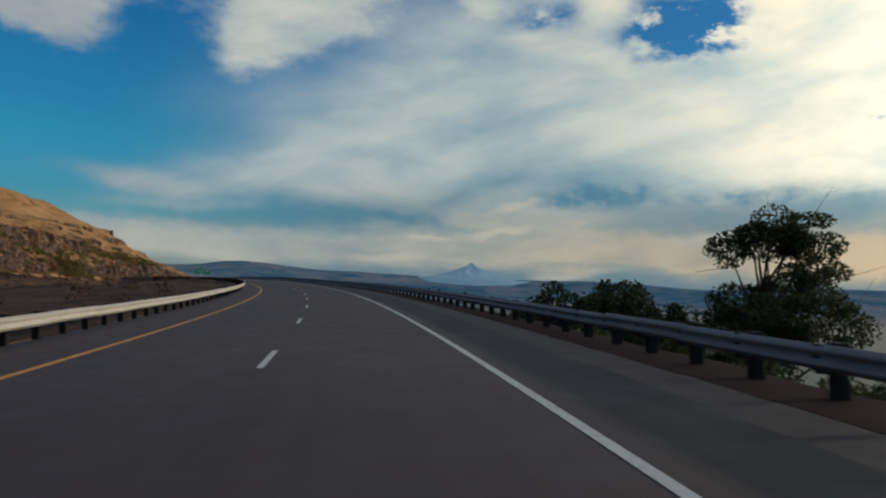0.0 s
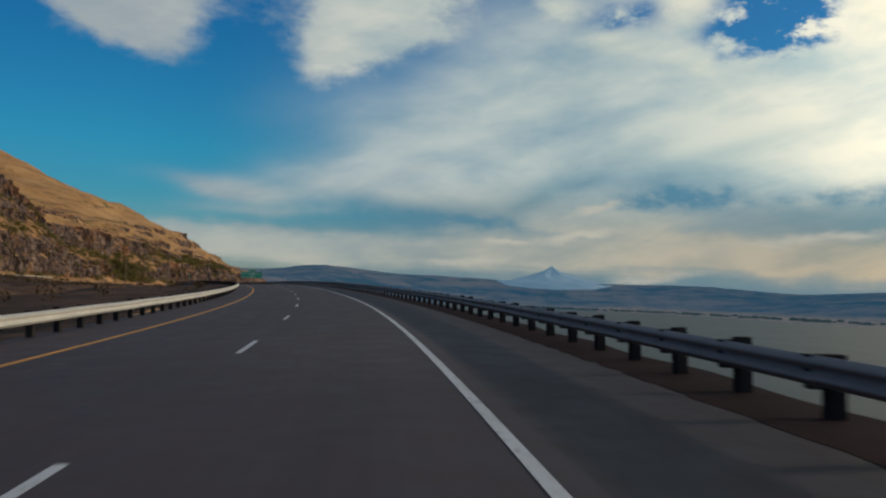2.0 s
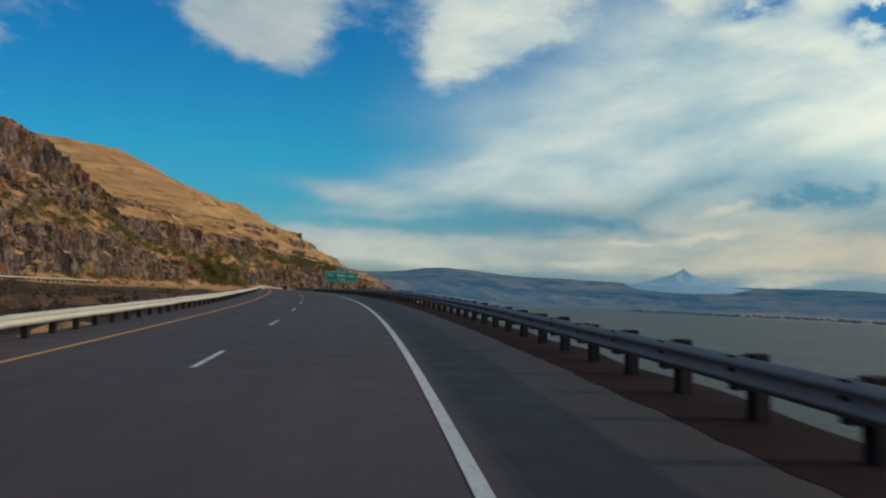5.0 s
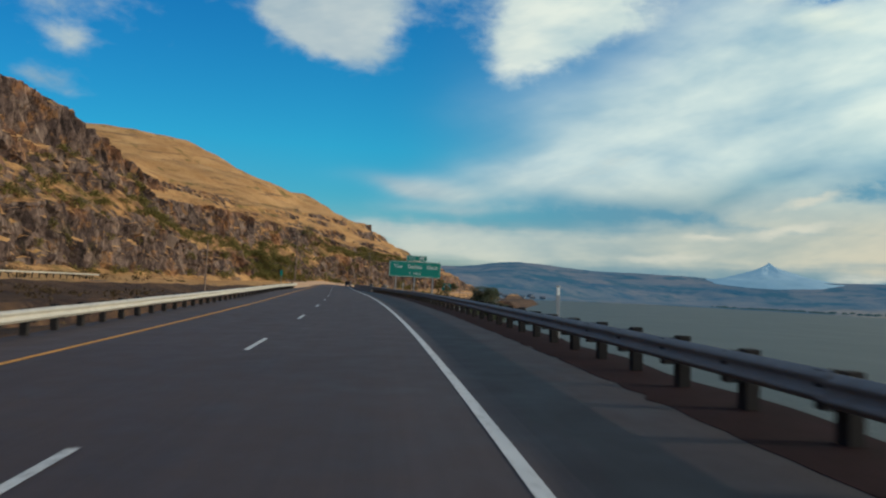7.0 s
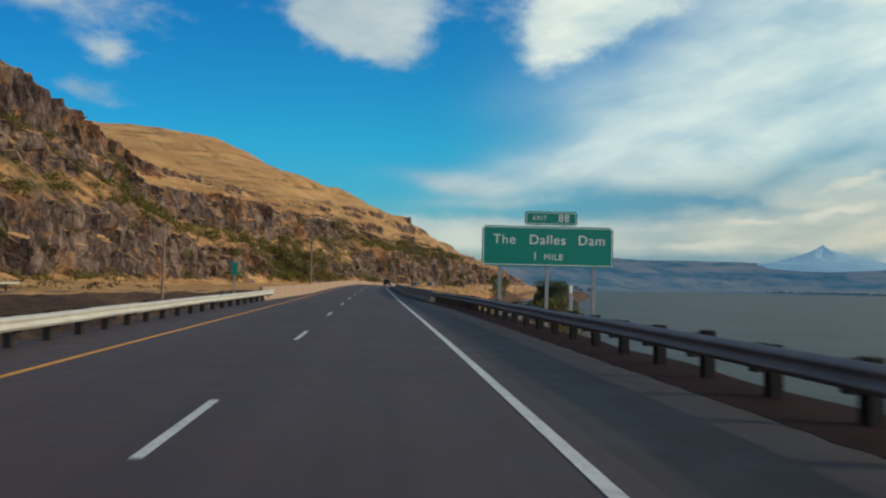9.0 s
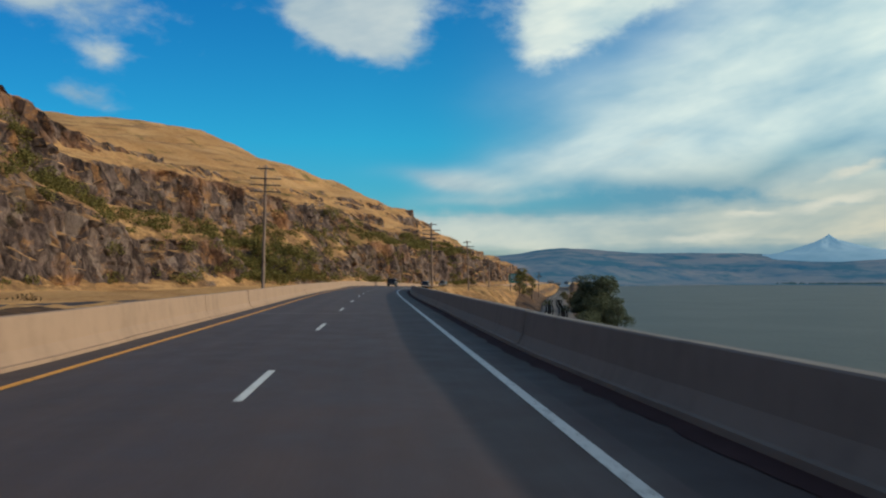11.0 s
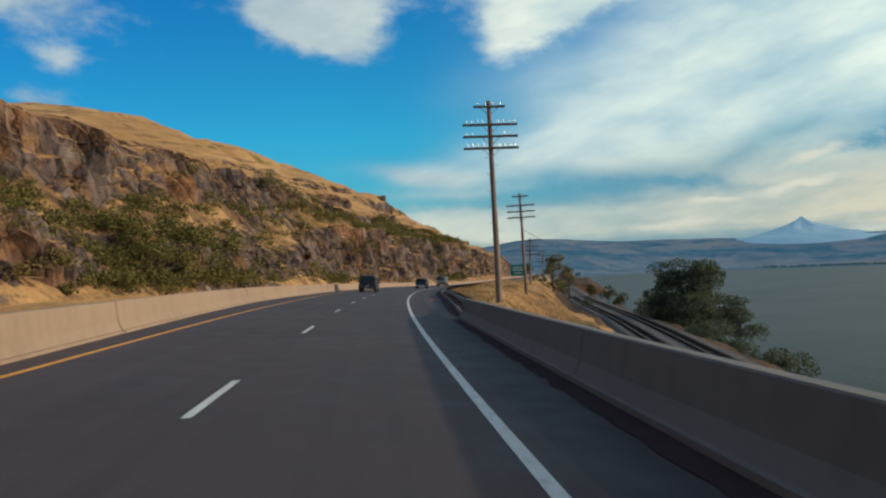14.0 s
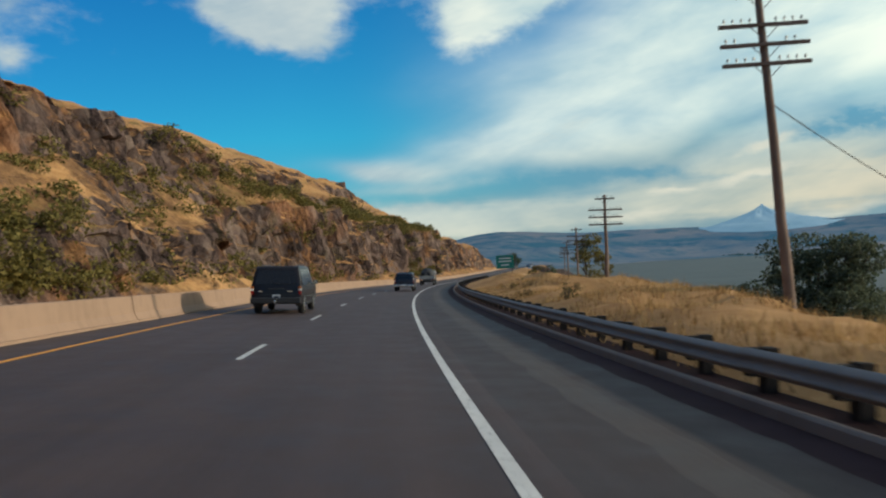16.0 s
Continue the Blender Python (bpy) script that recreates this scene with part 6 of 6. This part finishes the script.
tree("riverside_tree", "lower grey-green tree at the water's edge", 545, 53.0, 10.0, 8.5, M_LEAF_GREY, 27, 14, 0.2, 200, base=0.2, bare=0.05)
bush("wide dark thicket on the shore", 632, 53.5, 8.5, 15.0, M_LEAF_GREY, 79, 0.24, 110, base=1.0)
tree("riverside_tree", "grey-green tree with a thin crown at the water's edge", 572, 44.5, 11.0, 8.0, M_LEAF_GREY, 22, 12, 0.24, 110, base=2.0, bare=0.2)
bush("dense dark green bush beside the railway bank", 525, 42.2, 7.0, 10.0, M_LEAF_GREY, 77, 0.18, 260, base=1.8)
bush("dark rounded bush at the water's edge", 495, 42.7, 8.6, 9.0, M_LEAF_GREY, 78, 0.18, 260, base=0.2)
bush("dense dark green bush beside the railway bank", 510, 42.1, 6.4, 7.5, M_LEAF_GREY, 80, 0.18, 260, base=1.2)
tree("verge_tree", "light green slender tree on the dry mound", 596, 24.0, 10.5, 6.0, M_LEAF_BRUSH, 24, 14, 0.18, 330, base=9.2, bare=0.15)
tree("verge_tree", "light green slender tree on the dry mound", 603, 28.0, 9.0, 5.0, M_LEAF_BRUSH, 25, 12, 0.18, 330, base=8.8, bare=0.12)
tree("verge_tree", "dark green tree beyond the far sign", 770, 9.5, 9.0, 9.0, M_LEAF_DARK, 26, 9, 0.3, 80, base=10.8, bare=0.2)
for k, (s, v, h, w) in enumerate(((640, 44, 4, 6), (620, 48, 5, 7), (665, 42, 5, 7), (600, 52, 4, 6), (690, 38, 4, 6), (655, 22, 3, 4), (672, 18, 2.5, 4), (612, 33, 2.4, 3.6))):
    bush("dark bush beside the railway", s, v, h * 1.4, w * 1.1, M_LEAF_GREY if k % 2 else M_LEAF_OLIVE, 90 + k, 0.22, 110)
for k, (s, v, h, w) in enumerate(((512, 9.5, 1.2, 1.8), (498, 6.4, 0.9, 1.5), (506, 5.8, 0.7, 1.2), (524, 7.2, 1.0, 1.6), (519, 8.0, 1.0, 1.5), (503, 15.5, 0.9, 1.4), (530, 13, 1.2, 1.7), (545, 10, 1.0, 1.6), (447, 7.0, 0.9, 1.2), (443, 6.0, 0.8, 1.0), (480, 17, 0.7, 1.2))):
    bush("small grey-green bush in dry grass", s, v, h, w, M_LEAF_OLIVE, 110 + k, 0.05, 600)

for k, (s, v, h, w) in enumerate(((466, 11.5, 2.2, 3.0), (472, 13.0, 2.6, 3.4), (478, 15.0, 2.8, 3.6), (461, 10.0, 1.8, 2.4), (485, 18.0, 2.6, 3.4))):
    bush("dark scrub on the cut bank above the railway", s, v, h, w, M_LEAF_GREY, 150 + k, 0.10, 300)

# brush on the cliff's ledges and in the gullies: too much to count
rng = np.random.default_rng(5)
spots = {0: [], 1: []}
tries = 0
while len(spots[0]) < 1700 and tries < 120000:
    tries += 1
    s, w = rng.uniform(330, 860), rng.uniform(1.0, 46.0)
    i = int(np.clip(np.searchsorted(rows_s, s), 0, len(rows_s) - 1))
    j = int(np.argmin(np.abs(GW[i] - w) + 1000 * (GK[i] != 5)))
    patch = noise.noise(Vector((s * 0.02, w * 0.03, 60.0)))
    want = (0.75 if s > 465 else 0.22) if patch > 0.15 else (0.06 if s > 465 else 0.02)
    if 465 < s < 640 and w < 20:
        want += 0.65 * (0.10 + max(0.0, patch + 0.3))
    if s > 400 and w > (24 if s < 470 else 21):
        continue
    if rng.random() > want * (1.0 - (0.25 if 465 < s < 600 else 0.6) * GST[i, j]):
        continue
    spots[0].append((GROUND[i, j], rng.uniform(0.6, 1.7) * (1.25 if patch > 0.15 else 0.9) * (1.45 if 455 < s < 640 else 1.0)))
while len(spots[1]) < 900:
    i, j = rng.integers(0, len(rows_s)), rng.integers(0, GV.shape[1])
    if GK[i, j] in (2, 4) and -40 < rows_s[i] < 420 and (rows_s[i] < 318 or GK[i, j] == 4) and abs(GV[i, j] - np.interp(rows_s[i], *OPP)) > 6.5 and GV[i, j] < -11.5:
        spots[1].append((GROUND[i, j], rng.uniform(0.35, 1.0)))
for key, name, label, mat, leaf in ((0, "cliff_brush", "olive green brush on the cliff ledges", M_LEAF_BRUSH, 0.26), (1, "median_brush", "dry brown brush in the median", M_LEAF_DRY, 0.17)):
    mids, rad = [], []
    for q, r in spots[key]:
        for _ in range(3):
            mids.append(np.array(q) + rng.normal(size=3) * (r * 0.5, r * 0.5, r * 0.15) + (0, 0, r * 0.4))
            rad.append((r * 0.75, r * 0.75, r * 0.6))
    vv, ff = leaves(rng, mids, rad, 46 if key == 0 else 60, leaf, 0.6)
    tagged(link_mesh(name, vv, ff, mat), label, "brush", "", "stuff")

# dry grass on the verge and the mound
verts, faces = [], []
for _ in range(15000):
    s = 438 + 100 * rng.random() ** 1.2
    v = 3.9 + 17 * rng.random()
    if noise.noise(Vector((s * 0.25, v * 0.3, 4.0))) < -0.15:
        continue
    z = height_at(s, v)
    p = road_at(s, v)
    for _ in range(4):
        h = rng.uniform(0.12, 0.42)
        a = rng.uniform(0, 2 * math.pi)
        d = np.array([math.cos(a), math.sin(a), 0])
        o = np.array([p[0], p[1], z - 0.05]) + rng.normal(size=3) * (0.12, 0.12, 0)
        tip = o + (rng.normal() * 0.1, rng.normal() * 0.1, h)
        i = len(verts)
        verts += [o - d * 0.016, o + d * 0.016, tip]
        faces.append((i, i + 1, i + 2))
tagged(link_mesh("dry_grass", verts, faces, M_STRAW), "tall dry straw-coloured grass on the verge", "grass", "", "stuff")


# low trees along the far shore
rng = np.random.default_rng(14)
mids, rad = [], []
for _ in range(420):
    a = rng.choice([rng.uniform(-3, 10), rng.uniform(9, 26)])
    i = int(np.argmin(np.abs(az - a)))
    j = int(rng.integers(2, 6))
    if noise.noise(Vector((a * 0.9, j * 1.3, 2.0))) < -0.05:
        continue
    r = rng.uniform(1.2, 3.6)
    mids.append(far[i, j] + np.array([rng.uniform(-12, 12), rng.uniform(-12, 12), r * 0.5]))
    rad.append((r * 2.2, r * 2.2, r))
vv, ff = leaves(rng, mids, rad, 7, 1.6, 0.4)
# distance haze sits in the trees' own colour and glow
tagged(link_mesh("shore_trees", vv, ff, far_material("shore_trees_painted_haze", (0.03, 0.045, 0.035), (0.075, 0.085, 0.06), (0.10, 0.19, 0.24), 0.22)), "low dark trees along the far river shore", "trees", "", "stuff")


# ---- the far town ----
# wall colours are dulled towards the hills' haze
M_HOUSE = [plain("hazed_pale_wall", (0.22, 0.25, 0.27), 0.8), plain("hazed_tan_wall", (0.22, 0.20, 0.17), 0.8), plain("hazed_grey_wall", (0.17, 0.21, 0.24), 0.8)]
M_ROOF = plain("grey_roof", (0.12, 0.13, 0.15), 0.85, 0, 0.2)


def house(x, y, z, w, d, h, turn, wall):
    thing = empty("house", pose(x, y, z, 0, 0, turn))
    tagged(thing, "small pale building in the hazy far town", "building", "far town")
    part("wall", boxed((w, d, h + 1.0), (0, 0, h / 2 - 0.5)), wall, thing)
    bm = bmesh.new()
    q = [bm.verts.new(c) for c in ((-w / 2 - 0.4, -d / 2 - 0.4, h), (w / 2 + 0.4, -d / 2 - 0.4, h), (w / 2 + 0.4, d / 2 + 0.4, h), (-w / 2 - 0.4, d / 2 + 0.4, h), (-w / 2 - 0.4, 0, h + d * 0.28), (w / 2 + 0.4, 0, h + d * 0.28))]
    for f in ((0, 1, 5, 4), (2, 3, 4, 5), (0, 4, 3), (1, 2, 5), (3, 2, 1, 0)):
        bm.faces.new([q[k] for k in f])
    part("roof", bm, M_ROOF, thing)
    part("window", boxed((w * 0.7, 0.1, h * 0.25), (0, -d / 2 - 0.05, h * 0.55)), M_CAR_GLASS, thing)


rng = np.random.default_rng(9)
for k in range(24):
    a = rng.uniform(-27, -15)
    i = int(np.argmin(np.abs(az - a)))
    j = int(rng.integers(2, 9))
    x, y, z = far[i, j]
    big = rng.random() < 0.25
    house(x + rng.uniform(-20, 20), y + rng.uniform(-20, 20), z, rng.uniform(9, 15) * (2.2 if big else 1), rng.uniform(9, 13) * (1.6 if big else 1), rng.uniform(3, 5), rng.uniform(-25, 25), M_HOUSE[k % 3])
